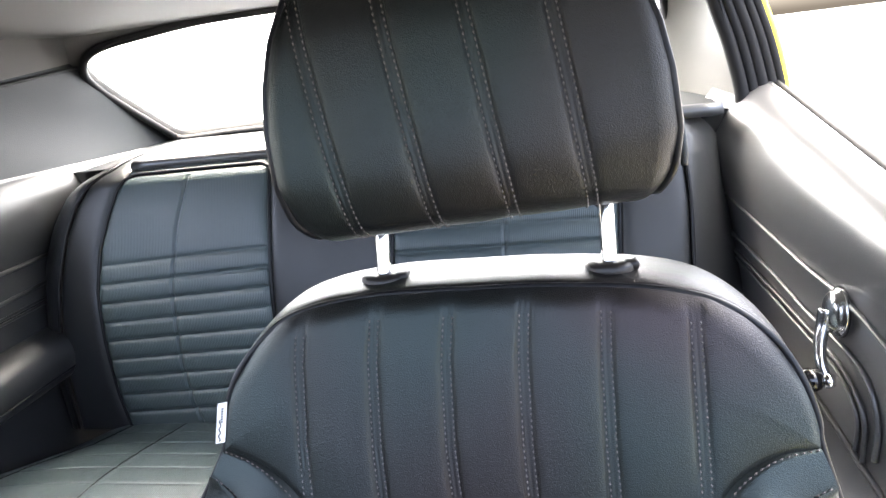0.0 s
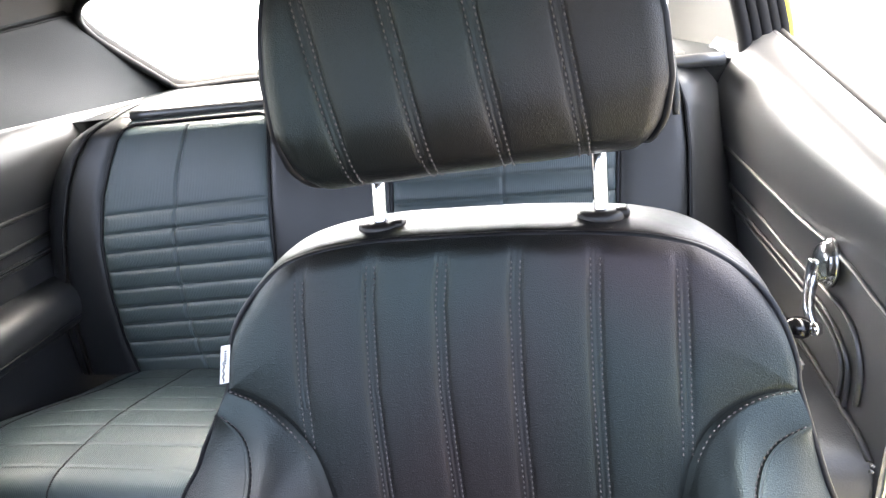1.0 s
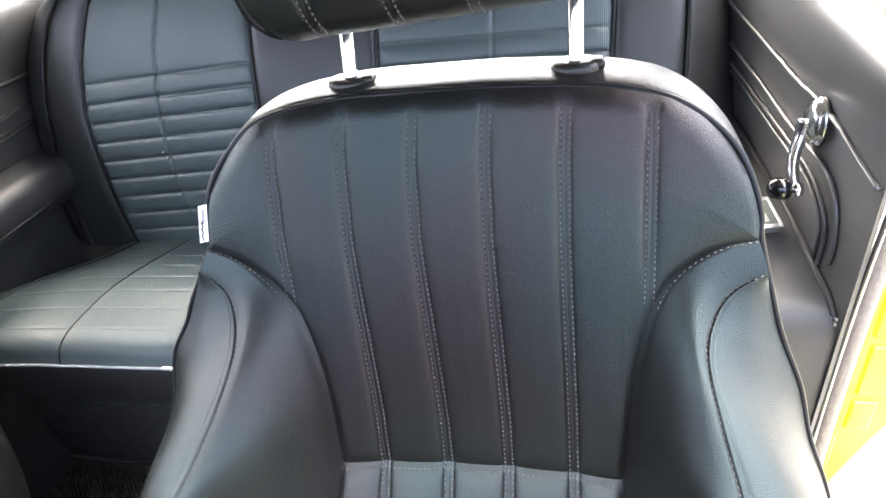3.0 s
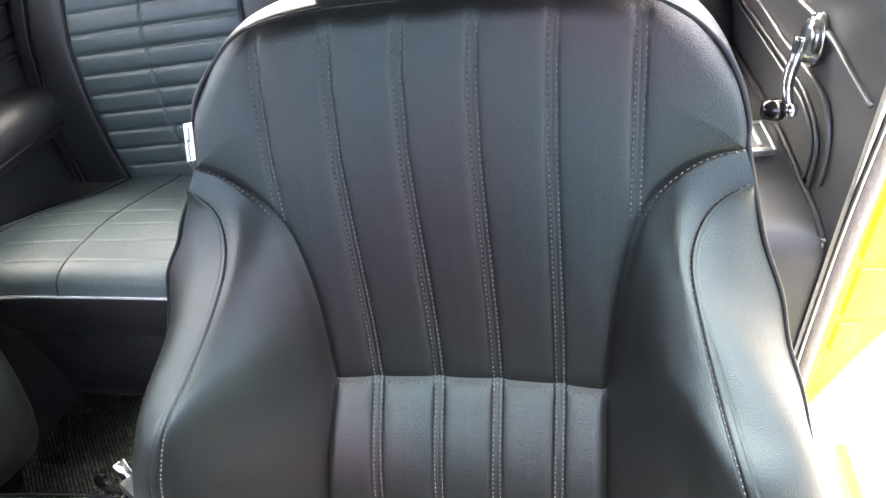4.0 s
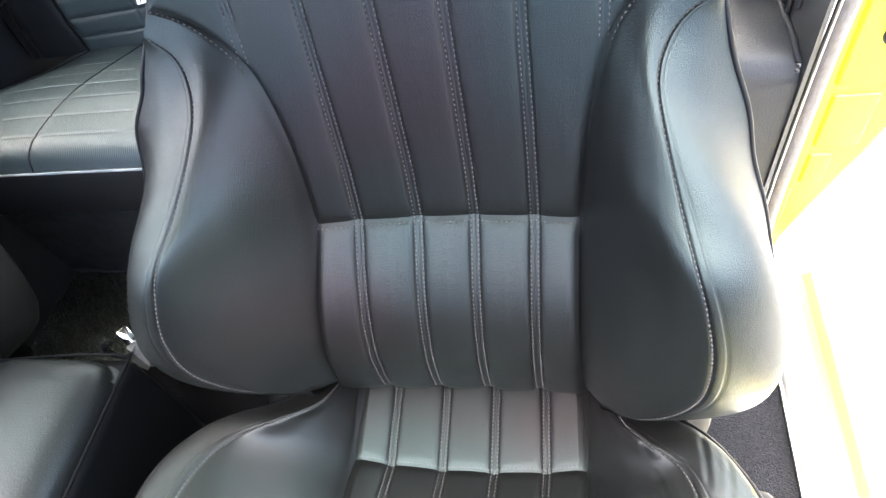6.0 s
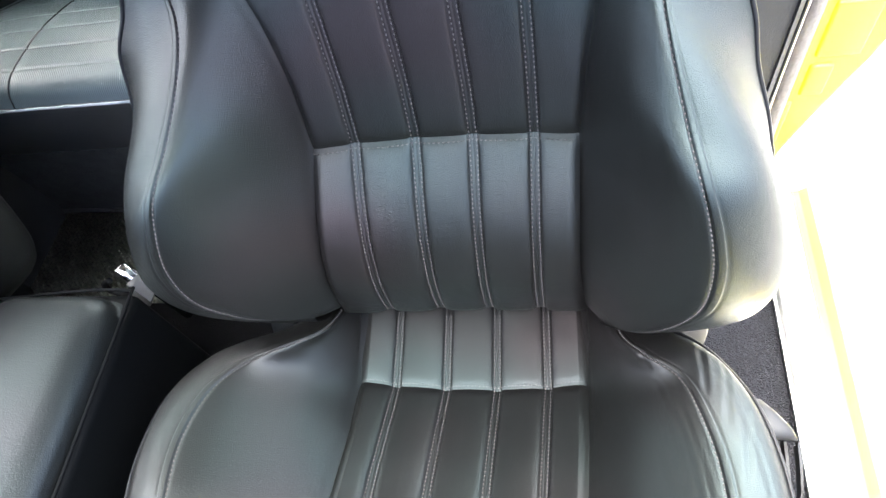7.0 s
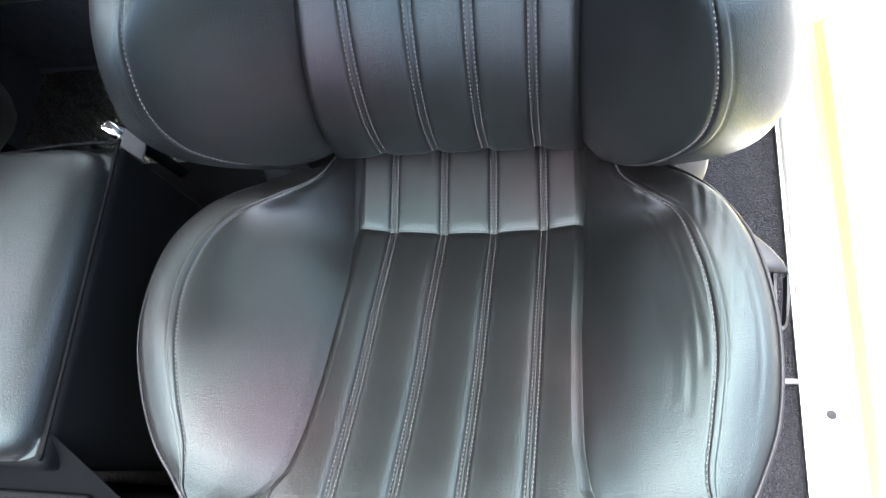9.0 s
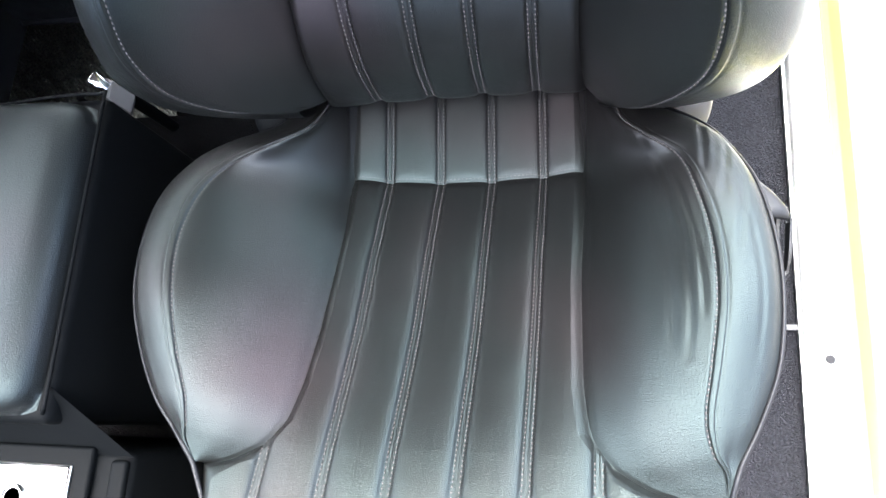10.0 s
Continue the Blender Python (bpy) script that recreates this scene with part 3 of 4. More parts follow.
def build_headrest():
    prof = np.array([(-.030, .412), (-.010, .401), (.018, .401), (.038, .416), (.054, .456), (.064, .510), (.067, .550), (.060, .590), (.036, .612), (.0, .618), (-.03, .605), (-.045, .56), (-.048, .50), (-.044, .44), (-.030, .412)])
    pr = even(spline(prof, 400), 260)
    f = np.linspace(-1, 1, 300)
    lines = np.array([-0.093, -0.032, 0.026, 0.084])
    cy = A(0.012, 0.51)
    t = np.gradient(pr, axis=0)
    n2 = np.stack([-t[:, 1], t[:, 0]], 1)
    n2 /= np.linalg.norm(n2, axis=1)[:, None]
    if ((pr + n2 * 0.01 - cy) ** 2).sum() < ((pr - cy) ** 2).sum():
        n2 = -n2
    half = np.interp(pr[:, 1], [.40, .415, .44, .48, .51, .545, .585, .62], [.134, .140, .144, .142, .137, .127, .110, .092])
    half = half * np.interp(pr[:, 0], [-.045, .035], [.93, 1])
    slant = -0.10 * (pr[:, 1] - 0.40) * np.where(pr[:, 0] > -0.02, 1, 0.3)

    def place(L):
        # leans a little to one side about the middle of its lower edge
        L = np.array(L, float)
        a = radians(3.8)
        x, v = L[..., 0], L[..., 1] - 0.40
        L2 = L.copy()
        L2[..., 0] = x * math.cos(a) - v * math.sin(a) - 0.001
        L2[..., 1] = x * math.sin(a) + v * math.cos(a) + 0.4005
        L2[..., 2] = L2[..., 2] - L2[..., 0] * math.sin(radians(2.0))
        return BO + L2[..., 0:1] * A(1, 0, 0) + L2[..., 1:2] * BV + L2[..., 2:3] * BW

    hr = root("headrest", tuple(local_back(A(0, 0.40, -0.02))), "black vinyl headrest with stitched channels on two chrome posts", "headrest")
    X = f[:, None] * half[None, :]
    flat_below = 0.25 + 0.75 * soft((pr[:, 1] - 0.408) / 0.035)
    d = np.min(np.abs((X - slant[None, :])[..., None] - lines), axis=-1)
    puff = channel(d, 0.0042) * flat_below[None, :] - 0.006 * np.clip((np.abs(f)[:, None] - 0.90) / 0.10, 0, 1) ** 2
    q = pr[None] + n2[None] * puff[..., None]
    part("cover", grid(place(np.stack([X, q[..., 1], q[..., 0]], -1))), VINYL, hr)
    threads = []
    front = pr[:, 0] > -0.02
    nn = n2[:, 1:2] * BV + n2[:, 0:1] * BW
    for x in lines:
        for dx in (-.0036, .0036):
            q = pr - n2 * 0.0004
            threads.append(stitches(place(np.stack([x + dx + slant, q[:, 1], q[:, 0]], 1))[front], nn[front], lift=0.0013))
    part("stitching", join(*threads), THREAD, hr, kind="stuff", smooth=False)
    for sx in (-1, 1):
        q = pr - n2 * 0.005
        part("piping", tube(place(np.stack([sx * (half + 0.0015), q[:, 1], q[:, 0]], 1)), 0.0032, 8), PIPING, hr)
        rings = []
        for s, dx in ((1.0, 0), (0.9, 0.001), (0.6, 0.002), (0.05, 0.002)):
            qq = (q - cy) * s + cy
            hh = half * s + np.mean(half) * (1 - s)
            rings.append(place(np.stack([sx * (hh + dx), qq[:, 1], qq[:, 0]], 1)))
        part("end_panel", grid(np.array(rings), flip=sx > 0), VINYL, hr)
    # the loose end of the piping on the door side
    tail = spline(np.array([(.150, .500, .012), (.1515, .470, .016), (.1520, .440, .018), (.1515, .418, .016)]), 24)
    part("piping_tail", tube(place(tail), np.interp(np.linspace(0, 1, 24), [0, .85, 1], [.0028, .0036, .0024]), 8), VINYL, hr)
    for sx in (-1, 1):
        p = np.stack([local_back(A(sx * .096, v, -0.04)) for v in np.linspace(.33, .46, 12)])
        part("post", tube(p, 0.0065, 16), CHROME, hr, "chrome post")
    return hr


COLLAR = material("brown_black_plastic", (0.014, 0.012, 0.011), 0.35, bump=(("noise", 200, 0.1, 0.0005),), specular=0.3)
front_seat = build_seat("front_seat", "black vinyl bucket seat with stitched channels and deep piped bolsters")
headrest = build_headrest()
for sx in (-1, 1):
    # a flat oval collar with a small raised latch tab on its door side
    c = local_back(A(sx * 0.096, 0.359, -0.038))
    g = lathe([(0.001, 0.0040), (0.010, 0.0040), (0.016, 0.0035), (0.0185, 0.001), (0.0190, -0.003), (0.0190, -0.01)], (0, 0, 0), (0, 0, 1), 32)
    v = g[0] * A(1.08, 0.85, 1)
    collar = part("post_collar", (v + c, g[1]), COLLAR, front_seat, "dark plastic post collar")
    part("latch_tab", box(c + A(0.010, -0.008, -0.004), c + A(0.023, 0.008, 0.0045), 0.003, 2), COLLAR, collar)
# ---- passenger seat, the twin of the first ----
passenger = copy_thing(front_seat, Matrix.Translation((-0.985, 0.09, 0.06)))
passenger.name = "passenger_seat"
tagged(passenger, "black vinyl passenger bucket seat beyond the centre console", "car seat")

# ---- car shell ----
CX = -0.335
GLASS = material("clear_glass", (1, 1, 1), 0.0)
GLASS.node_tree.nodes["Principled BSDF"].inputs["Transmission Weight"].default_value = 1.0


def quad_grid(a, b, c, d, n=24, m=24, bulge=0.0, out=(0, 0, 1)):
    """A softly bulged four-cornered panel; a-b is one edge, d-c the one across."""
    a, b, c, d = (A(*p) for p in (a, b, c, d))
    s, t = np.meshgrid(np.linspace(0, 1, n), np.linspace(0, 1, m), indexing="ij")
    s, t = s[..., None], t[..., None]
    P = (1 - s) * ((1 - t) * a + t * b) + s * ((1 - t) * d + t * c)
    return grid(P + bulge * np.sin(math.pi * s) * np.sin(math.pi * t) * A(*out))


def shell():
    thing("floor", box((-1.15, -1.0, -0.04), (0.42, 0.86, 0.045), 0), LOOP_CARPET, "dark looped carpet on the car floor", "floor", "structure")
    yy = np.linspace(-0.9, 0.72, 40)
    ed = 0.4175 + 0.05 * (yy + 0.08)
    sec = np.array([(-.30, .046), (-.29, .075), (-.20, .082), (-.02, .100), (-.006, .111), (-.0035, .113), (-.002, .08)])
    thing("carpet", grid(np.stack([np.stack([ed + a, yy, np.full_like(yy, b)], -1) for a, b in sec], 0), flip=True), CARPET, "charcoal cut-pile carpet beside the door sill", "carpet", "structure")
    # Black sheets laid over the loop carpet to shade the gaps.
    thing("gap_shade_carpet", box((-0.715, -0.62, 0.040), (-0.19, 0.54, 0.056), 0.004), SHADE_CARPET, "black sheet added for the shade between the console and the seat", "carpet", "structure")
    thing("gap_shade_carpet", box((-0.60, 0.54, 0.040), (-0.19, 0.78, 0.056), 0.004), SHADE_CARPET, "black sheet added for the shade in front of the rear bench", "carpet", "structure")
    # Unseen; its height sets how much low front light reaches the seat.
    thing("wall_front", box((-1.15, -1.05, -0.04), (0.5, -0.55, 0.96), 0.03), CONSOLE_PLASTIC, "plain dark unseen panel that closes the cabin and cuts low front light", "wall", "structure")
    # Unseen wall, added to keep light off the far side of the cabin.
    thing("wall_side", box((-1.20, -1.0, -0.04), (-1.10, 0.95, 0.84), 0.02), BENCH_SHADE_VINYL, "plain dark unseen wall added on the far side to cut light", "wall", "structure")
    thing("ceiling", box((-1.08, 0.03, 1.222), (0.425, 1.325, 1.25), 0), HEADLINER, "dark headliner under the roof", "ceiling", "structure")
    thing("ground", ([(-300, -300, -0.35), (300, -300, -0.35), (300, 300, -0.35), (-300, 300, -0.35)], [[0, 1, 2, 3]]), GROUND, "sunlit pale concrete ground outside the car", "ground", "structure")
    # sill: bright tread plate, a strip of body paint, a carpet binder across
    sill = root("door_sill", (0.48, 0.2, 0.1), "yellow painted door sill with a bright aluminium tread plate", "door sill", kind="structure")
    y = np.linspace(-0.9, 0.71, 40)
    edge = 0.4175 + 0.05 * (y + 0.08)
    sec = np.array([(-.004, .070), (-.003, .112), (.0, .117), (.010, .119), (.046, .119), (.052, .117), (.0535, .108)])
    P = np.stack([np.stack([edge + a, y, np.full_like(y, b)], -1) for a, b in sec], 0)
    part("tread_plate", grid(P), ALUMINIUM, sill, "bright aluminium tread plate")
    sec = np.array([(.053, .06), (.0535, .109), (.056, .1110), (.066, .1110), (.068, .1125), (.077, .1205), (.080, .1215), (.090, .1210), (.097, .110), (.100, .07), (.101, -.1), (.08, -.12)])
    P = np.stack([np.stack([edge + a, y, np.full_like(y, b)], -1) for a, b in sec], 0)
    part("painted_sill", grid(P), YELLOW, sill, "yellow painted sill")
    for yy in (0.092, -0.35):
        part("screw", lathe([(0.001, 0.0012), (0.004, 0.0016), (0.0062, 0.0008), (0.0066, 0.0)], (0.4175 + 0.05 * (yy + .08) + 0.029, yy, 0.119), (0, 0, 1), 18), RUBBER, sill)
    part("edge_binder", tube(np.stack([edge - 0.004, y, np.full_like(y, 0.1145)], 1), 0.0022, 8), ALUMINIUM, sill)
    part("carpet_binder", box((0.385, 0.130, 0.094), (0.432, 0.138, 0.1155), 0.001), LEDGE_PLASTIC, sill, "grey carpet binder strip")
    # door jamb with stepped panels
    jamb = root("door_jamb", (0.5, 0.74, 0.4), "yellow painted rear door jamb with a striker", "door jamb", kind="structure")
    edge = spline(np.array([(.470, .112), (.474, .168), (.492, .228), (.510, .282), (.528, .332), (.548, .390), (.575, .52), (.588, .66), (.595, .86)]), 40)
    poly = [(.458, .742, .86), (.458, .742, .112)] + [(a, .742, b) for a, b in edge]
    part("jamb_panel", slab(poly, (0, 0.035, 0)), YELLOW, jamb, smooth=False)
    roll = np.array([[A(a + 0.010 * math.sin(k), 0.752 - 0.010 * math.cos(k), b) for a, b in edge] for k in np.linspace(0, math.pi, 10)])
    part("outer_lip", grid(roll), YELLOW, jamb)
    part("upper_step", box((0.468, 0.736, 0.485), (0.556, 0.746, 0.80), 0.005, 3), YELLOW, jamb)
    part("middle_step", box((0.472, 0.737, 0.380), (0.530, 0.746, 0.470), 0.004, 3), YELLOW, jamb)
    part("lower_step", box((0.472, 0.737, 0.308), (0.504, 0.746, 0.366), 0.004, 3), YELLOW, jamb)
    part("foot_step", box((0.452, 0.737, 0.205), (0.468, 0.746, 0.296), 0.004, 3), YELLOW, jamb)
    part("striker", lathe([(0.001, 0.022), (0.012, 0.021), (0.014, 0.018), (0.013, 0.012), (0.008, 0.010), (0.008, 0.003), (0.017, 0.002), (0.018, 0.0)], (0.515, 0.735, 0.560), (0, -1, 0)), PLATE_GREY, jamb, "steel door striker")
    p = spline(np.array([(.452, .722, .93), (.446, .725, .75), (.440, .727, .55), (.440, .726, .30), (.444, .718, .18), (.452, .69, .125), (.455, .62, .116)]), 80)
    part("windlace", tube(p, 0.0120, 14), WINDLACE, jamb, "grey ribbed windlace")
    part("trim_edge", tube(p + A(-0.011, -0.006, 0.004), 0.0026, 8), ALUMINIUM, jamb, "pale trim edge")
    # Unseen panel outside the door opening, added to block sky light.
    m = Matrix.Translation((0.60, -0.72, 0.0)) @ Matrix.Rotation(radians(14), 4, "Z")
    thing("wall_light_block", box((0.0, -0.03, 0.12), (1.05, 0.03, 0.86), 0.02, 2, m), TRIM_VINYL, "plain dark unseen panel added at the open door to block light", "door", "structure")
    thing("wall_rear", box((-1.15, 1.30, -0.04), (0.44, 1.34, 0.94), 0), CONSOLE_PLASTIC, "plain dark panel behind the rear bench", "wall", "structure")
    # parcel shelf
    thing("parcel_shelf", quad_grid((-0.93, 1.235, 0.950), (0.352, 1.235, 0.950), (0.42, 1.80, 0.952), (-1.06, 1.80, 0.952)), SAIL, "black parcel shelf under the rear window", "shelf", "structure")
    thing("shelf_roll", tube(np.stack([np.linspace(-0.80, 0.350, 40), np.full(40, 1.236), np.full(40, 0.950)], 1), 0.012, 10), TRIM_VINYL, "black padded front edge of the parcel shelf", "shelf edge", "structure")
    # sloping rear surround with the window's opening
    g0, gu = A(0, 1.42, 1.154), A(0, 0.8365, -0.548)
    gn = A(0, 0.548, 0.8365)
    hole = [(-1.0, .345), (-.97, .36), (-.735, .35), (-.33, .37), (.07, .36), (.30, .345), (.342, .30), (.325, .16), (.29, .02), (.27, -.06), (.20, -.11), (.0, -.125), (-.42, -.125), (-.52, -.125), (-.645, -.12), (-.774, -.103), (-.874, -.086), (-.936, -.062), (-.985, -.02), (-1.012, .03), (-1.02, .12)]
    hole = np.array(hole + hole[:1])
    hole = even(spline(hole, 300), 160)[:-1]
    mid = A(CX, 0.12)
    outer = hole.copy()
    d = outer - mid
    k = np.minimum(0.74 / np.maximum(np.abs(d[:, 0]), 1e-6), 0.40 / np.maximum(np.abs(d[:, 1]), 1e-6))
    k2 = np.where(d[:, 1] < 0, np.minimum(0.74 / np.maximum(np.abs(d[:, 0]), 1e-6), 0.245 / np.maximum(np.abs(d[:, 1]), 1e-6)), k)
    outer = mid + d * np.maximum(k2, 1.01)[:, None]

    def on(p, h=0.0):
        return g0 + p[:, 0:1] * A(1, 0, 0) + p[:, 1:2] * gu + h * gn

    ring = np.stack([on(outer), on(hole), on(hole, 0.03)], 0)
    rear = root("window_1", (CX, 1.5, 1.1), "rear window in a dark padded surround", "window", kind="structure")
    part("surround", grid(ring, closed=True), HEADLINER, rear, "dark cloth surround")
    part("gasket", tube(np.concatenate([on(hole, -0.004), on(hole[:1], -0.004)]), 0.009, 10), RUBBER, rear, "black rubber gasket")
    pane = part("pane", (on(hole, 0.02), [list(range(len(hole)))]), GLASS, rear, "clear glass", smooth=False)
    pane.visible_shadow = False
    # sail panels
    sail = root("sail_panel", (-1.0, 1.3, 1.05), "blue-black vinyl sail panel beside the rear window, darkened for its shade", "trim panel", kind="structure")
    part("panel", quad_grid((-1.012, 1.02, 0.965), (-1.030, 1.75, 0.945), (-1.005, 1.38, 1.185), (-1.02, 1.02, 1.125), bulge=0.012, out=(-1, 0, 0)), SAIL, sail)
    part("upper_panel", quad_grid((-1.02, 1.02, 1.125), (-1.005, 1.40, 1.176), (-0.94, 1.33, 1.224), (-0.98, 1.02, 1.224), bulge=0.0), HEADLINER, sail)
    part("seam_welt", tube(spline(np.array([(-1.018, 1.02, 1.123), (-1.012, 1.18, 1.138), (-1.0, 1.40, 1.165)]), 30), 0.004, 8), RUBBER, sail)
    # counterpart of the sail panel, with the light on it put into its colour
    post = root("rear_pillar", (0.38, 1.45, 1.05), "vinyl rear pillar beside the side window, coloured paler as if lit", "pillar", kind="structure")
    part("panel", quad_grid((0.345, 1.72, 0.925), (0.410, 1.29, 0.915), (0.330, 1.30, 1.24), (0.262, 1.36, 1.20), bulge=0.012, out=(0.9, 0.3, 0)), LIT_PILLAR_VINYL, post)
    for k, r in ((0.0, 0.012), (0.27, 0.011), (0.52, 0.012), (0.78, 0.010), (1.0, 0.009)):
        dx, dy = 0.072 * k, 0.02 * k
        p = spline(np.array([(.400 + dx, 1.295 + dy, .940), (.396 + dx, 1.30 + dy, .98), (.376 + dx, 1.305 + dy, 1.056), (.350 + dx, 1.31 + dy, 1.13), (.318 + dx, 1.32 + dy, 1.235)]), 30)
        part("weatherstrip", tube(p, r, 10), RUBBER, post, "black rubber weatherstrip")
    p = spline(np.array([(.484, 1.33, .93), (.478, 1.33, .98), (.460, 1.335, 1.056), (.434, 1.34, 1.13), (.402, 1.35, 1.235)]), 30)
    part("window_edge", tube(p, 0.009, 10), YELLOW, post, "yellow painted window edge")
    part("outer_skin", quad_grid((0.500, 1.34, 0.94), (0.500, 1.75, 0.92), (0.44, 1.65, 1.2), (0.415, 1.38, 1.24)), YELLOW, post, "yellow painted outer skin")


shell()


def rear_seat():
    r = root("rear_bench", (CX, 1.0, 0.1), "black corded vinyl rear bench with stitched horizontal ribs", "rear seat")
    O, V, N = A(CX, 1.07, 0.43), A(0, 0.26, 0.966), A(0, -0.966, 0.26)
    # back, in five upright panels between welts that curve with the stuffing
    v = np.concatenate([np.linspace(0, 0.50, 220), np.linspace(0.503, 0.585, 60)])
    curves = {
        "far": ([0, .15, .25, .35, .43, .49, .52, .56, .60], [-.69, -.70, -.70, -.695, -.675, -.645, -.61, -.57, -.56]),
        "welt_far": ([0, .10, .20, .316, .408, .465, .508, .54, .60], [-.630, -.630, -.624, -.612, -.594, -.574, -.545, -.515, -.50]),
        "left": ([0, .077, .195, .288, .38, .447, .49, .513, .60], [-.507, -.518, -.525, -.527, -.516, -.497, -.482, -.468, -.462]),
        "seam": ([0, .05, .14, .30, .414, .512, .60], [-.334, -.348, -.357, -.357, -.344, -.321, -.312]),
        "left_in": ([0, .3, .5, .6], [-.149, -.149, -.147, -.147]),
        "right_in": ([0, .3, .5, .6], [.090, .092, .097, .097]),
        "seam_right": ([0, .3, .5, .6], [.296, .298, .304, .304]),
        "right": ([0, .3, .4, .5, .6], [.494, .495, .499, .490, .485]),
        "welt_near": ([0, .295, .395, .471, .514, .60], [.612, .612, .614, .611, .600, .585]),
        "near": ([0, .3, .45, .60], [.705, .705, .705, .705]),
    }

    def at(name, vv):
        return np.interp(vv, *curves[name])

    def back(a, b, n):
        """Panel between two of the curves."""
        f = np.linspace(0, 1, n)[None, :]
        lo, hi = at(a, v)[:, None], at(b, v)[:, None]
        Uu = lo + (hi - lo) * f
        Vv = np.repeat(v[:, None], n, 1)
        w = 0.035 * np.sin(np.clip(Vv / 0.545, 0, 1) * math.pi)
        w = w - np.where(Vv > 0.500, 0.10 * (np.maximum(Vv - 0.500, 0) / 0.075) ** 2, 0)
        edge = np.minimum(Uu - lo, hi - Uu)
        lip = 1 - np.exp(-np.maximum(edge, 0) / 0.007)
        if a in ("left", "right_in"):
            mid = at("seam" if a == "left" else "seam_right", v)[:, None]
            tilt = 0.05 * (Uu + 0.345) if a == "left" else 0 * Uu
            first = 0.352 if a == "left" else 0.372
            vv = Vv - tilt
            k = (first - vv) / 0.0385
            d = np.abs(k - np.round(k))
            d = np.where(k < 0, -k, d)
            rib = 0.0075 * (1 - np.exp(-d / 0.10)) * np.clip(1.2 - 0.9 * np.exp(-(np.maximum(k, 0) + 0.3) / 1.2), 0.4, 1)
            w = w + 0.004 * lip + rib * lip * np.clip((0.522 - Vv) / 0.02, 0, 1)
            w = w - 0.0045 * np.exp(-((Uu - mid) / 0.0032) ** 2) * (Vv < 0.515) - 0.005 * np.exp(-((Vv - 0.5235) / 0.004) ** 2)
        elif a in ("far", "welt_near"):
            out = np.clip(1 - edge / 0.10, 0, 1) if a == "far" else np.clip((Uu - lo) / (hi - lo), 0, 1)
            w = w + 0.010 - (0.06 * np.clip((hi - Uu) / (hi - lo), 0, 1) ** 2 if a == "far" else (0.045 + 0.10 * np.clip((Vv - 0.2) / 0.32, 0, 1)) * out ** 1.5)
        else:
            w = w + 0.010 * lip
        return O + Uu[..., None] * A(1, 0, 0) + Vv[..., None] * V + w[..., None] * N

    for name, a, b, mat, n in (("side_bolster", "far", "welt_far", BENCH_SHADE_VINYL, 40), ("side_bolster", "welt_far", "left", BENCH_SHADE_VINYL, 60), ("ribbed_panel", "left", "left_in", REAR_CORD, 170), ("middle_panel", "left_in", "right_in", BENCH_SHADE_VINYL, 70),
                               ("ribbed_panel", "right_in", "right", REAR_CORD, 170), ("side_bolster", "right", "welt_near", BENCH_SHADE_VINYL, 60), ("side_bolster", "welt_near", "near", BENCH_SHADE_VINYL, 30)):
        part(name, grid(back(a, b, n)), mat, r)
    for name, up, rr in (("welt_far", .585, .0030), ("left", .52, .0036), ("left_in", .52, .0036), ("right_in", .52, .0036), ("right", .52, .0036), ("welt_near", .585, .0030)):
        vv = np.linspace(0, up, 90)
        w = 0.035 * np.sin(np.clip(vv / 0.545, 0, 1) * math.pi) - np.where(vv > 0.500, 0.10 * (np.maximum(vv - 0.500, 0) / 0.075) ** 2, 0) + (0.004 if "welt" not in name else 0.009)
        part("welt", tube(O + at(name, vv)[:, None] * A(1, 0, 0) + vv[:, None] * V + w[:, None] * N, rr, 8), PIPING, r)
    for a, b in (("left", "left_in"), ("right_in", "right")):
        u = np.linspace(at(a, .52), at(b, .52), 50)
        vv = 0.5255 - 0.012 * np.clip(1 - np.minimum(u - u[0], u[-1] - u) / 0.03, 0, 1) ** 2
        w = 0.035 * np.sin(vv / 0.545 * math.pi) - 0.10 * (np.maximum(vv - 0.500, 0) / 0.075) ** 2 + 0.004
        part("welt", tube(O + u[:, None] * A(1, 0, 0) + vv[:, None] * V + w[:, None] * N, 0.0036, 8), PIPING, r)
    # cushion, crowned, its seams running round to the rear corners
    s = np.linspace(0, 0.42, 190)
    wide = np.interp(s, [0, .11, .17, .22, .26, .30, .42], [.60, .605, .59, .562, .53, .505, .49])
    rise = spline(np.array([(0, .470), (.012, .490), (.035, .5015), (.07, .5045), (.14, .503), (.20, .494), (.27, .478), (.34, .460), (.42, .440)]), 400)
    rise = np.interp(s, rise[:, 0], rise[:, 1])

    def seat(Uu, Ss):
        a = np.abs(Uu + 0.01)
        e = np.interp(Ss, s, wide)
        d = np.abs(((Ss - 0.048) / 0.050) % 1 - 0.5) * 2
        h = np.interp(Ss, s, rise) - 0.0030 * (d ** 26) * (Ss > 0.03) * (a < e)
        h = h - 0.0012 * np.exp(-((a - 0.365) / 0.010) ** 2) - 0.003 * np.exp(-((a - e) / 0.004) ** 2)
        h = h - 0.018 * np.clip((a - 0.36) / 0.25, 0, 1) ** 2 - 0.05 * np.clip((a - e) / 0.14, 0, 1) ** 2 - 0.02 * np.clip((0.165 - a) / 0.1, 0, 1)
        return np.stack([CX + Uu, 0.664 + Ss, h], -1)

    f = np.linspace(-1, 1, 380)
    S2 = np.repeat(s[:, None], len(f), 1)
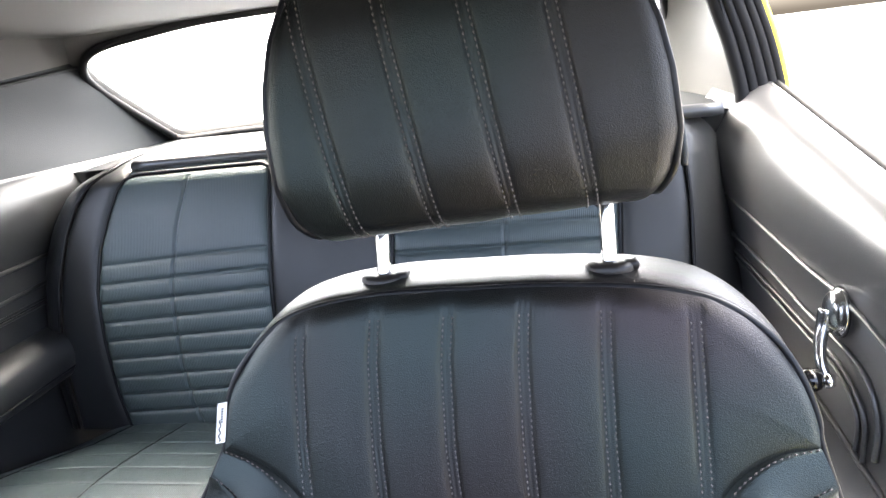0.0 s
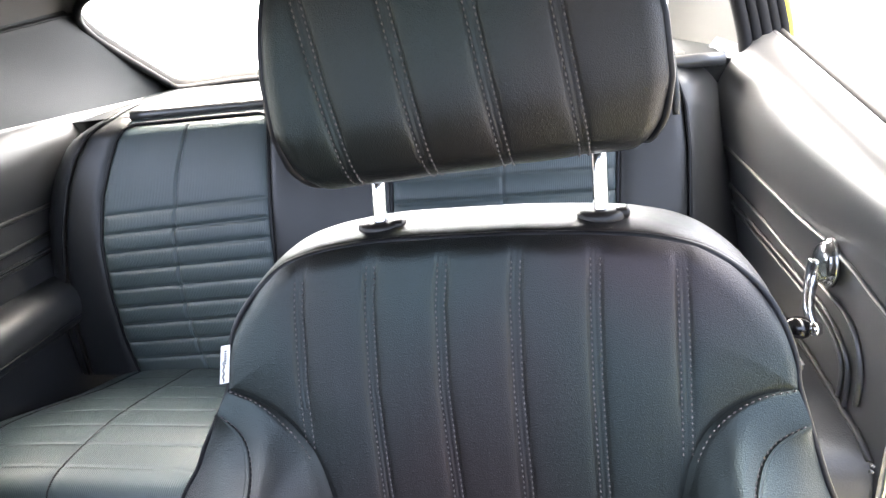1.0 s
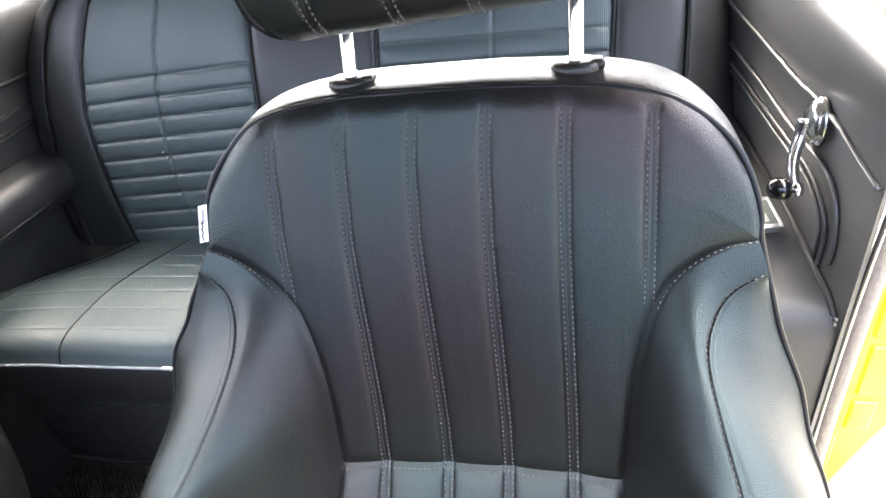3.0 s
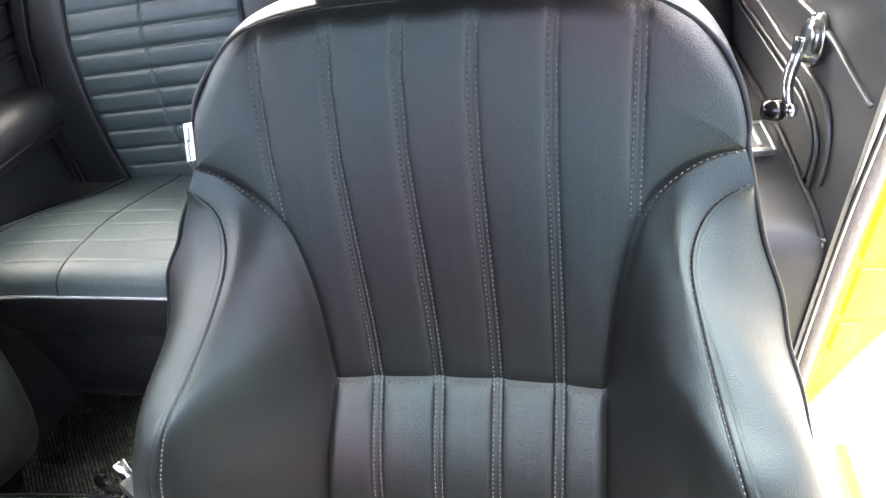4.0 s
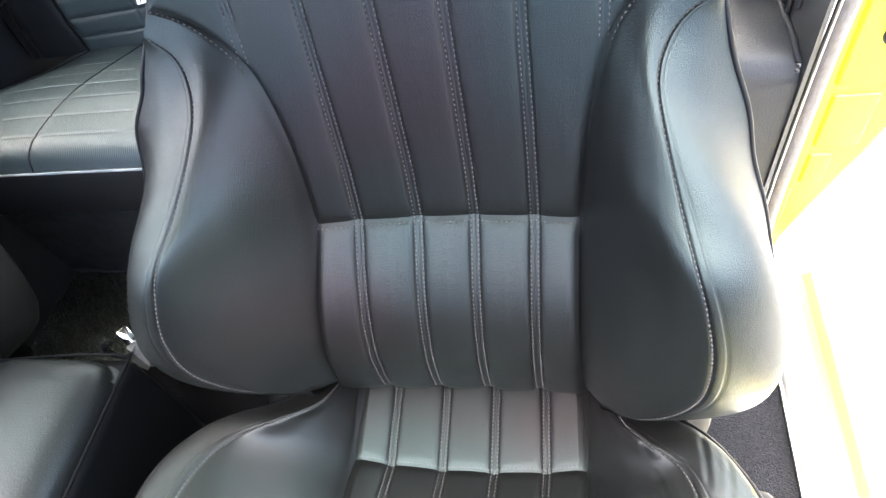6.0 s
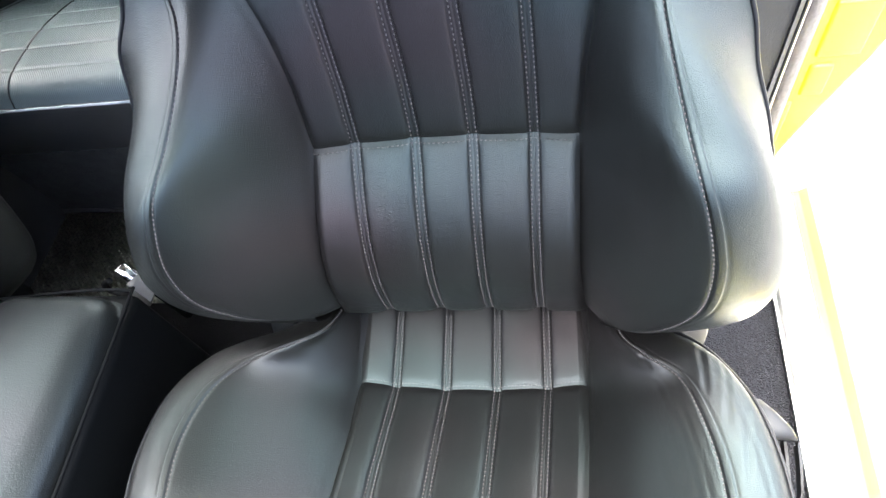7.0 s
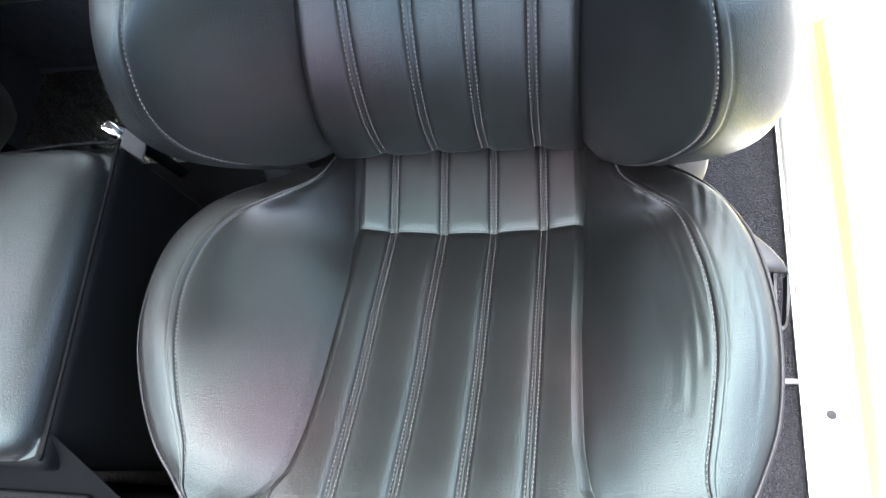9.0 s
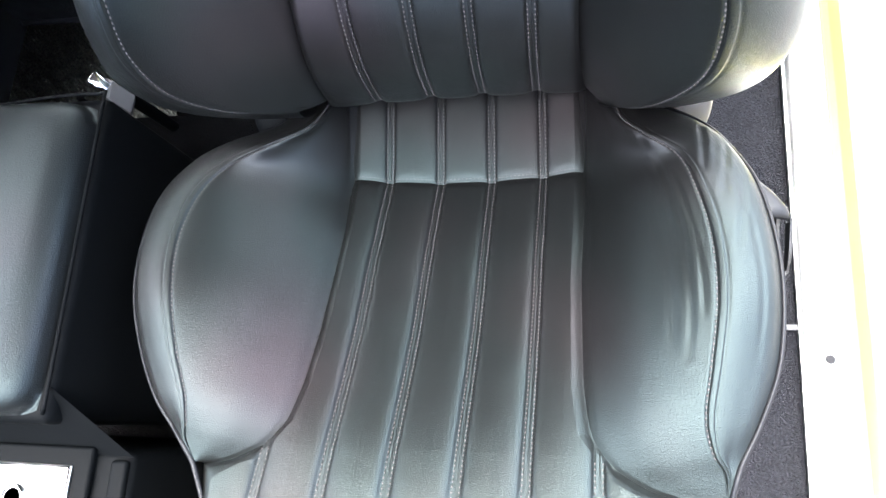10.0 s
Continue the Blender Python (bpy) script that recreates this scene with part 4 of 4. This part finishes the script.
    part("cushion_panel", grid(seat(wide[:, None] * f[None, :] - 0.01, S2)), REAR_CORD, r)
    g = np.linspace(0, 1, 40)
    S3 = np.repeat(s[:, None], len(g), 1)
    part("cushion_side", grid(seat(-0.70 + (0.70 - wide - 0.01)[:, None] * g[None, :], S3)), REAR_CORD, r)
    part("cushion_side", grid(seat((wide - 0.01)[:, None] + (0.69 - wide)[:, None] * g[None, :], S3)), REAR_CORD, r)
    for k in (-1, 1):
        part("cushion_seam", tube(seat(np.full_like(s, k * 0.365 - 0.01), s), 0.0016, 6), PIPING, r)
        part("cushion_seam", tube(seat(k * wide - 0.01, s) + A(0, 0, 0.001), 0.0022, 6), PIPING, r)
    u = np.linspace(-0.68, 0.68, 80)
    P = seat(u, 0 * u)
    part("front_welt", tube(P + A(0, -0.002, -0.003), 0.0024, 8), PALE_WELT, r, "pale edge welt")
    part("cushion_front", quad_grid((CX - 0.68, 0.668, 0.462), (CX + 0.68, 0.668, 0.462), (CX + 0.68, 0.76, 0.27), (CX - 0.68, 0.76, 0.27)), TRIM_VINYL, r)
    b = np.stack([np.stack([np.linspace(CX - 0.7, CX + 0.7, 60), np.full(60, yy), np.full(60, zz)], 1) for yy, zz in ((.755, .30), (.770, .2), (.780, .10), (.785, .044))], 0)
    part("seat_base", grid(b), BASE_CARPET, r, "dark carpeted seat base")
    part("base_binding", tube(np.stack([np.linspace(CX - 0.69, CX + 0.69, 50), np.full(50, .781), .052 + 0.002 * np.sin(np.arange(50) * 0.9)], 1), .006, 8), LEDGE_PLASTIC, r, "grey carpet binding")


rear_seat()


def trim_x(y):
    return 0.362 + (1.15 - y) * 0.105


def right_trim():
    q = root("quarter_trim", (0.4, 0.9, 0.6), "black vinyl rear quarter trim panel with raised welts", "trim panel", kind="structure")
    y = np.linspace(0.70, 1.42, 76)
    rows = []
    for k in np.linspace(0, 1, 50):
        rows.append(np.stack([trim_x(y), y, 0.05 + k * (0.775 - 0.05) + 0 * y], -1))
    ztop = 0.885 + (y - 0.896) * 0.20
    for a in np.linspace(0, 1, 40)[1:]:
        th = a * math.pi / 2
        depth = 0.452 + 0 * y - trim_x(y)
        rows.append(np.stack([trim_x(y) + depth * (1 - math.cos(th)) - 0.012 * math.sin(2 * th), y, 0.775 + (ztop + 0.012 - 0.775) * math.sin(th)], -1))
    rows.append(np.stack([0.47 + 0 * y, y, ztop - 0.01], -1))
    P = np.array(rows)
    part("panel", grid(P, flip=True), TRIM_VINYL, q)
    front = P[:, 0]
    part("front_return", grid(np.stack([front, front + A(0.008, 0.006, 0), front + A(0.018, 0.03, 0)], 0)), LEDGE_PLASTIC, q)
    part("window_gasket", tube(np.stack([0.462 + 0 * y, y, ztop + 0.006], 1), 0.007, 8), RUBBER, q, "black window gasket")
    part("bright_strip", tube(np.stack([0.449 + 0 * y, y, ztop + 0.010], 1), 0.003, 8), ALUMINIUM, q, "pale strip under the glass")

    def on(pairs, n=60, lift=-0.003):
        p = spline(np.array(pairs), n)
        return np.stack([trim_x(p[:, 0]) + lift, p[:, 0], p[:, 1]], 1)

    lines = [[(1.22, .803), (1.07, .784), (.934, .766), (.86, .760), (.800, .749), (.758, .736), (.706, .722)],
             [(1.19, .742), (1.04, .724), (.93, .706), (.86, .699), (.802, .689), (.772, .667), (.757, .629), (.757, .590)],
             [(1.18, .716), (1.026, .697), (.92, .684), (.847, .673), (.80, .650), (.780, .621), (.778, .573)],
             [(1.18, .705), (1.02, .685), (.915, .671), (.85, .661), (.812, .643), (.793, .616), (.793, .578)]]
    for ln, rr in zip(lines, (.0035, .0035, .003, .003)):
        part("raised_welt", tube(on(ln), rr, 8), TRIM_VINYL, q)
    # ledge below, sloping down to the front, with a bright tray
    ledge = root("side_ledge", (0.33, 0.9, 0.3), "black vinyl side ledge with a small bright ashtray", "ledge", kind="structure")
    top_r = [(trim_x(yy) + 0.004, yy, zz) for yy, zz in ((1.16, .638), (.883, .594), (.742, .556), (.714, .540), (.706, .51), (.702, .05))]
    P = np.array([[A(*p) + A(-dx, 0, dz) for dx, dz in ((0, 0), (.012, .002), (.06, .002), (.14, .001), (.155, -.012), (.16, -.2))] for p in top_r])
    part("cover", grid(P), LEDGE_PLASTIC, ledge)
    part("edge_welt", tube(np.array([A(*p) + A(-0.008, 0, 0.003) for p in top_r[:4]]), 0.004, 8), LEDGE_PLASTIC, ledge)
    for i, zz in enumerate((.553, .545)):
        part("rivet", lathe([(0.0008, 0.002), (0.002, 0.0014), (0.0028, 0)], (trim_x(.7) - .012, .695, zz), (-0.2, -1, 0.3), 10), PLATE_GREY, ledge)
    m = Matrix.Translation((0.348, 0.856, 0.6015)) @ Matrix.Rotation(radians(10), 4, "X") @ Matrix.Rotation(radians(6), 4, "Z")
    tray = part("ashtray", box((-.017, -.031, -.006), (.017, .031, .004), 0.002, 2, m), TRAY, ledge, "grey ashtray with a bright frame")
    for a, b in (((-.017, -.031), (-.013, .031)), ((.013, -.031), (.017, .031)), ((-.013, -.031), (.013, -.025)), ((-.013, .025), (.013, .031)), ((-.003, -.019), (.003, .020))):
        part("tray_frame", box((*a, .004), (*b, .0065), 0.0008, 1, m), ALUMINIUM, tray)
    # window crank
    crank = root("window_crank", (0.39, 0.850, 0.738), "chrome window crank with a dark knob on the quarter trim", "window crank")
    prof = [(0.0005, 0.0190)] + [(0.024 * math.sin(a), 0.007 + 0.012 * math.cos(a)) for a in np.linspace(0.15, math.pi / 2, 9)] + [(0.0265, 0.005), (0.0280, 0.0)]
    g = lathe(prof, (0, 0, 0), (-1, 0, 0), 32)
    part("boss", (g[0] * A(1, 1.0, 1.18) + A(0.392, 0.850, 0.738), g[1]), CRANK_CHROME, crank)
    p = spline(np.array([(.376, .850, .742), (.372, .846, .722), (.366, .836, .704), (.362, .822, .688), (.364, .812, .674), (.368, .810, .666)]), 28)
    part("arm", tube(p, np.interp(np.linspace(0, 1, 28), [0, .25, .8, 1], [.0100, .0078, .0060, .0070]), 14), CRANK_CHROME, crank)
    part("knob_base", lathe([(0.0005, .006), (0.008, .006), (0.0095, .002), (0.0095, -.004), (.006, -.008)], (0.366, .807, .668), (-1, 0.35, -0.1), 20), CHROME, crank)
    g = lathe([(0.006, -.004), (0.011, -0.002), (0.0140, 0.004), (0.0145, 0.012), (0.0125, 0.020), (0.009, 0.024), (0.0005, 0.025)], (0.358, .810, .667), (-1, 0.35, -0.1), 28)
    part("knob", g, GLOSS_BLACK, crank, "dark glossy knob")


right_trim()


def left_trim():
    # Same vinyl as the near trim; the far side's shade is in the colour.
    q = root("far_quarter_trim", (-1.0, 0.9, 0.6), "black vinyl far quarter trim panel with ribs and an armrest, toned darker for shade", "trim panel", kind="structure")
    y = np.linspace(0.30, 1.62, 70)
    rows = [np.stack([-1.0 + 0 * y, y, k * 0.80 + 0 * y], -1) for k in np.linspace(0, 1, 30)]
    for a in np.linspace(0, 1, 30)[1:]:
        th = a * math.pi / 2
        rows.append(np.stack([-1.0 - 0.07 * (1 - math.cos(th)) + 0.03 * math.sin(2 * th) + 0 * y, y, 0.80 + (np.interp(y, [.3, .8, 1.1, 1.275, 1.45, 1.62], [.85, .94, .978, .972, .935, .89]) - 0.80) * math.sin(th)], -1))
    part("panel", grid(np.array(rows)), BENCH_SHADE_VINYL, q)
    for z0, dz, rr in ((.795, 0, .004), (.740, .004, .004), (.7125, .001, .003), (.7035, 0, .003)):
        part("raised_welt", tube(np.array([(-.998, .45, z0 - dz * 2), (-.998, .8, z0 - dz), (-.998, 1.16, z0 + dz)]), rr, 8), BENCH_SHADE_VINYL, q)
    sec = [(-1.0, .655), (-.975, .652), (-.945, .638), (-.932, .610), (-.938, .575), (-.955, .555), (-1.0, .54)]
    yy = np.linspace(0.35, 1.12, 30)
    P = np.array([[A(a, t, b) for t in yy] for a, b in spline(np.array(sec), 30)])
    part("armrest", grid(P), BENCH_SHADE_VINYL, q)
    part("armrest_seam", tube(np.stack([-.936 + 0 * yy, yy, .578 + 0 * yy], 1), .002, 6), PIPING, q)


left_trim()


def console():
    up = A(-0.006, 0, 0.016)
    c = root("centre_console", (-0.5, 0.2, 0.05), "black plastic centre console with a padded vinyl armrest lid", "console")
    part("body", box((-0.63, -0.02, 0.046), (-0.430, 0.372, 0.404), 0.012, 3), CONSOLE_PLASTIC, c)
    # lid, soft-edged and gently domed
    x = np.linspace(-1, 1, 60)
    y = np.linspace(-1, 1, 90)
    X, Y = np.meshgrid(x, y, indexing="ij")
    X2, Y2 = np.sign(X) * np.abs(X) ** 0.7, np.sign(Y) * np.abs(Y) ** 0.6
    r = np.clip(1 - (np.abs(X2) ** 7 + np.abs(Y2) ** 14), 0, 1)
    corner = 1 - 0.04 * (np.abs(X2) ** 6) * (np.abs(Y2) ** 6)
    P = np.stack([-0.533 + 0.0935 * X2 * corner, 0.174 + 0.186 * Y2 * corner, 0.404 + 0.030 * r ** 0.5 + 0.006 * (1 - X2 ** 2)], -1)
    part("armrest_lid", grid(P), ARMREST_VINYL, c, "padded grained vinyl lid")
    rim = np.array([(-.62, .362, .393), (-.50, .372, .394), (-.432, .371, .395), (-.426, .364, .395), (-.4255, .2, .394), (-.4255, .01, .392), (-.430, -.004, .388)])
    part("lid_rim", tube(even(spline(rim + up, 80), 80), 0.0022, 8), CONSOLE_PLASTIC, c)
    part("front_section", box((-0.63, -0.60, 0.046), (-0.356, -0.045, 0.352), 0.010, 3), CONSOLE_PLASTIC, c)
    part("bridge", quad_grid((-.63, .02, .404), (-.431, .02, .404), (-.357, -.052, .350), (-.63, -.05, .350)), CONSOLE_PLASTIC, c)
    part("upper_tier", box((-0.63, -0.60, 0.352), (-0.400, -0.042, 0.362), 0.004, 3), CONSOLE_PLASTIC, c)
    part("side_rail", box((-0.378, -0.60, 0.350), (-0.358, -0.055, 0.360), 0.004, 3), CONSOLE_PLASTIC, c)
    plate = part("switch_plate", box((-0.517, -0.155, 0.3615), (-0.421, -0.062, 0.3655), 0.0018, 2), ALUMINIUM, c, "bright metal switch plate")
    part("plate_border", tube(np.array([(-.515, -.154, .3655), (-.515, -.064, .3655), (-.423, -.064, .3655), (-.423, -.154, .3655)]), .0013, 6), CONSOLE_PLASTIC, plate)
    for xx, yy, rr in ((-.486, -.098, .013), (-.437, -.103, .008)):
        part("socket", lathe([(rr * .75, .003), (rr, .0035), (rr * 1.12, .002), (rr * 1.15, 0)], (xx, yy, .3655), (0, 0, 1), 28), CHROME, plate)
        part("socket_mouth", lathe([(.0005, .0036), (rr * .78, .0036)], (xx, yy, .3655), (0, 0, 1), 28), CONSOLE_PLASTIC, plate)


console()


def small_things():
    # buckle behind the console
    b = root("belt_buckle", (-0.60, 0.505, 0.05), "grey seat belt buckle with a bright metal tongue", "seat belt buckle")
    m = look((-0.606, 0.500, 0.238), (0.11, 0.05, 1.04)) @ Matrix.Rotation(radians(93), 4, "Z")
    latch = part("latch", box((-0.017, -0.010, -0.010), (0.017, 0.010, 0.004), 0.0025, 3, m), CHROME, b, "bright metal latch")
    for y0, y1 in ((-0.0095, -0.0035), (-0.0005, 0.0095)):
        part("latch_plate", box((-0.016, y0, 0.0035), (0.016, y1, 0.0075), 0.0012, 2, m), CHROME, latch)
    part("slot", box((-0.0165, -0.0036, 0.0035), (0.0165, -0.0004, 0.0045), 0.0004, 1, m), CONSOLE_PLASTIC, latch, "dark slot")
    q = np.array([(-.622, .480, .176), (-.588, .468, .178), (-.574, .466, .198), (-.590, .474, .232), (-.600, .478, .236)])
    part("boot", slab(q, (0.004, 0.030, 0.004)), TRAY, b, "grey plastic boot", smooth=False)
    loop = spline(np.array([(-.655, .50, .215), (-.676, .50, .200), (-.676, .50, .176), (-.650, .50, .166), (-.628, .50, .178), (-.626, .50, .200)]), 40)
    part("belt_loop", tube(loop, 0.0055, 8), RUBBER, b, "black belt guide loop")
    part("stalk", tube(spline(np.array([(-.606, .508, .20), (-.602, .512, .14), (-.598, .515, .05)]), 20), 0.011, 10), CONSOLE_PLASTIC, b)
    # folding lever guard beside the cushion
    g = root("seat_lever", (0.36, 0.23, 0.2), "grey plastic seat lever housing beside the cushion", "seat lever")
    sec = spline(np.array([(.300, .226), (.330, .246), (.352, .250), (.376, .246), (.385, .238), (.388, .228)]), 18)
    ys = np.array([.300, .296, .280, .262, .250, .247])
    sc = np.array([0.50, 0.66, 0.82, 0.96, 1.0, 1.0])
    dz = np.array([-.012, -.004, -.001, 0, 0, -.006])
    P = np.array([[A(.30 + (a - .30) * k, yy, z + h) for a, z in sec] for yy, k, h in zip(ys, sc, dz)])
    Q = P + A(-0.002, 0, -0.005)
    part("pad", join(grid(P, flip=True), grid(Q), grid(np.stack([P[-1], Q[-1]], 0)), grid(np.stack([P[0], Q[0]], 0), flip=True)), LEVER_PLASTIC, g)
    outer = np.array([(.389, .250, .232), (.387, .222, .226), (.384, .196, .220), (.381, .184, .217), (.375, .179, .216), (.370, .183, .217), (.368, .196, .220), (.369, .222, .226), (.370, .250, .232)])
    path = even(spline(outer, 60), 50)
    flat_ring = np.stack([path + A(0, 0, .004), path + A(0, 0, -.012)], 0)
    mid = A(.378, .215, 0)
    thin = path.copy()
    thin[:, :2] = mid[:2] + (path[:, :2] - mid[:2]) * A(.62, .86)
    inner_ring = np.stack([thin + A(0, 0, -.012), thin + A(0, 0, .004)], 0)
    part("handle", join(grid(flat_ring), grid(inner_ring), grid(np.stack([thin + A(0, 0, .004), path + A(0, 0, .004)], 0))), LEVER_PLASTIC, g, "open grey plastic handle")
    part("pivot", box((0.320, 0.245, 0.18), (0.366, 0.285, 0.236), 0.006), CONSOLE_PLASTIC, g)
    # recliner brackets
    for sx, mat, lab in ((1, PLATE_GREY, "pale metal recliner bracket under the backrest"), (-1, CONSOLE_PLASTIC, "black recliner bracket under the backrest")):
        k = root("recliner_bracket", (sx * 0.27, 0.40, 0.25), lab, "bracket")
        q = spline(np.array([(0, .415, .345), (0, .39, .338), (0, .362, .325), (0, .345, .30), (0, .343, .265), (0, .352, .20)]), 24)
        P = np.stack([q + A(sx * a + (0.010 if sx > 0 else 0), b, 0) for a, b in ((.226, .016), (.230, .004), (.240, 0), (.262, 0), (.274, .004), (.280, .016), (.280, .05))], 0)
        part("plate", grid(P, flip=sx < 0), RECLINER if sx > 0 else mat, k)
        part("bolt", lathe([(0.001, .006), (.006, .005), (.008, 0)], (sx * 0.26, 0.34, 0.31), (0, -1, 0.2), 12), CHROME, k)
    # tag sewn into the piping
    tag = root("seat_tag", (-0.238, 0.508, 0.82), "small white cloth tag sewn into the seat's piping", "label tag")
    T = [A(-.231, .514, .836), A(-.2395, .513, .835), A(-.2435, .502, .803), A(-.235, .503, .804)]
    part("cloth", slab(T, (0, 0.0008, 0.0003)), LABEL, tag, smooth=False)
    up, ac = (T[1] - T[2]), (T[1] - T[0])
    up, ac = up / np.linalg.norm(up), ac / np.linalg.norm(ac)
    n = np.cross(up, ac)
    n = n if n[1] < 0 else -n
    for i in range(6):
        c = T[0] + ac * 0.0025 - up * (0.004 + i * 0.0022) + n * 0.0006
        part("print_bar", slab([c, c + ac * 0.0022, c + ac * 0.0022 - up * 0.0014, c - up * 0.0014], n * 0.0002), INK, tag, smooth=False)
    w = np.array([T[0] + ac * (0.005 + 0.0008 * math.sin(i * 1.1)) - up * (0.014 + i * 0.0011) + n * 0.0008 for i in range(18)])
    part("print_scrawl", tube(spline(w, 60), 0.0005, 5), INK, tag)


RECLINER = material("pale_steel", (0.036, 0.031, 0.026), 0.55, bump=(("noise", 120, 0.2, 0.001),))
small_things()


def tree(at, height, spread, seed):
    rng = random.Random(seed)
    x, y, z = at
    t = root("tree", at, "small leafy tree seen through the rear window", "tree")
    trunk = [A(x, y, z), A(x + .05, y, z + height * .25), A(x - .05, y, z + height * .5), A(x, y, z + height * .8)]
    limbs = [tube(spline(np.array(trunk), 12), np.linspace(.12, .04, 12), 8)]
    vs, fs = [], []
    for i in range(9):
        a = i * 2.4 + rng.random()
        r = spread * rng.uniform(.35, .8)
        e = A(x + r * math.cos(a), y + r * math.sin(a), z + height * rng.uniform(.5, .95))
        limbs.append(tube(np.array([A(x, y, z + height * rng.uniform(.3, .5)), (A(x, y, z + height * .5) + e) / 2 + A(0, 0, .15), e]), np.array([.05, .03, .012]), 6))
        for j in range(260):
            c = e + A(rng.gauss(0, spread * .22), rng.gauss(0, spread * .22), rng.gauss(0, height * .09))
            u = A(rng.gauss(0, 1), rng.gauss(0, 1), rng.gauss(0, 1))
            w = A(rng.gauss(0, 1), rng.gauss(0, 1), rng.gauss(0, 1))
            u, w = u / np.linalg.norm(u) * .11, w / np.linalg.norm(w) * .07
            k = len(vs)
            vs += [c - u, c + w, c + u, c - w]
            fs.append([k, k + 1, k + 2, k + 3])
    part("trunk", join(*limbs), BARK, t)
    part("crown", (np.array(vs), fs), LEAF, t, smooth=False)


tree((-25.5, 39, -0.35), 4.4, 2.4, 3)
tree((-14, 44, -0.35), 7.5, 2.6, 8)
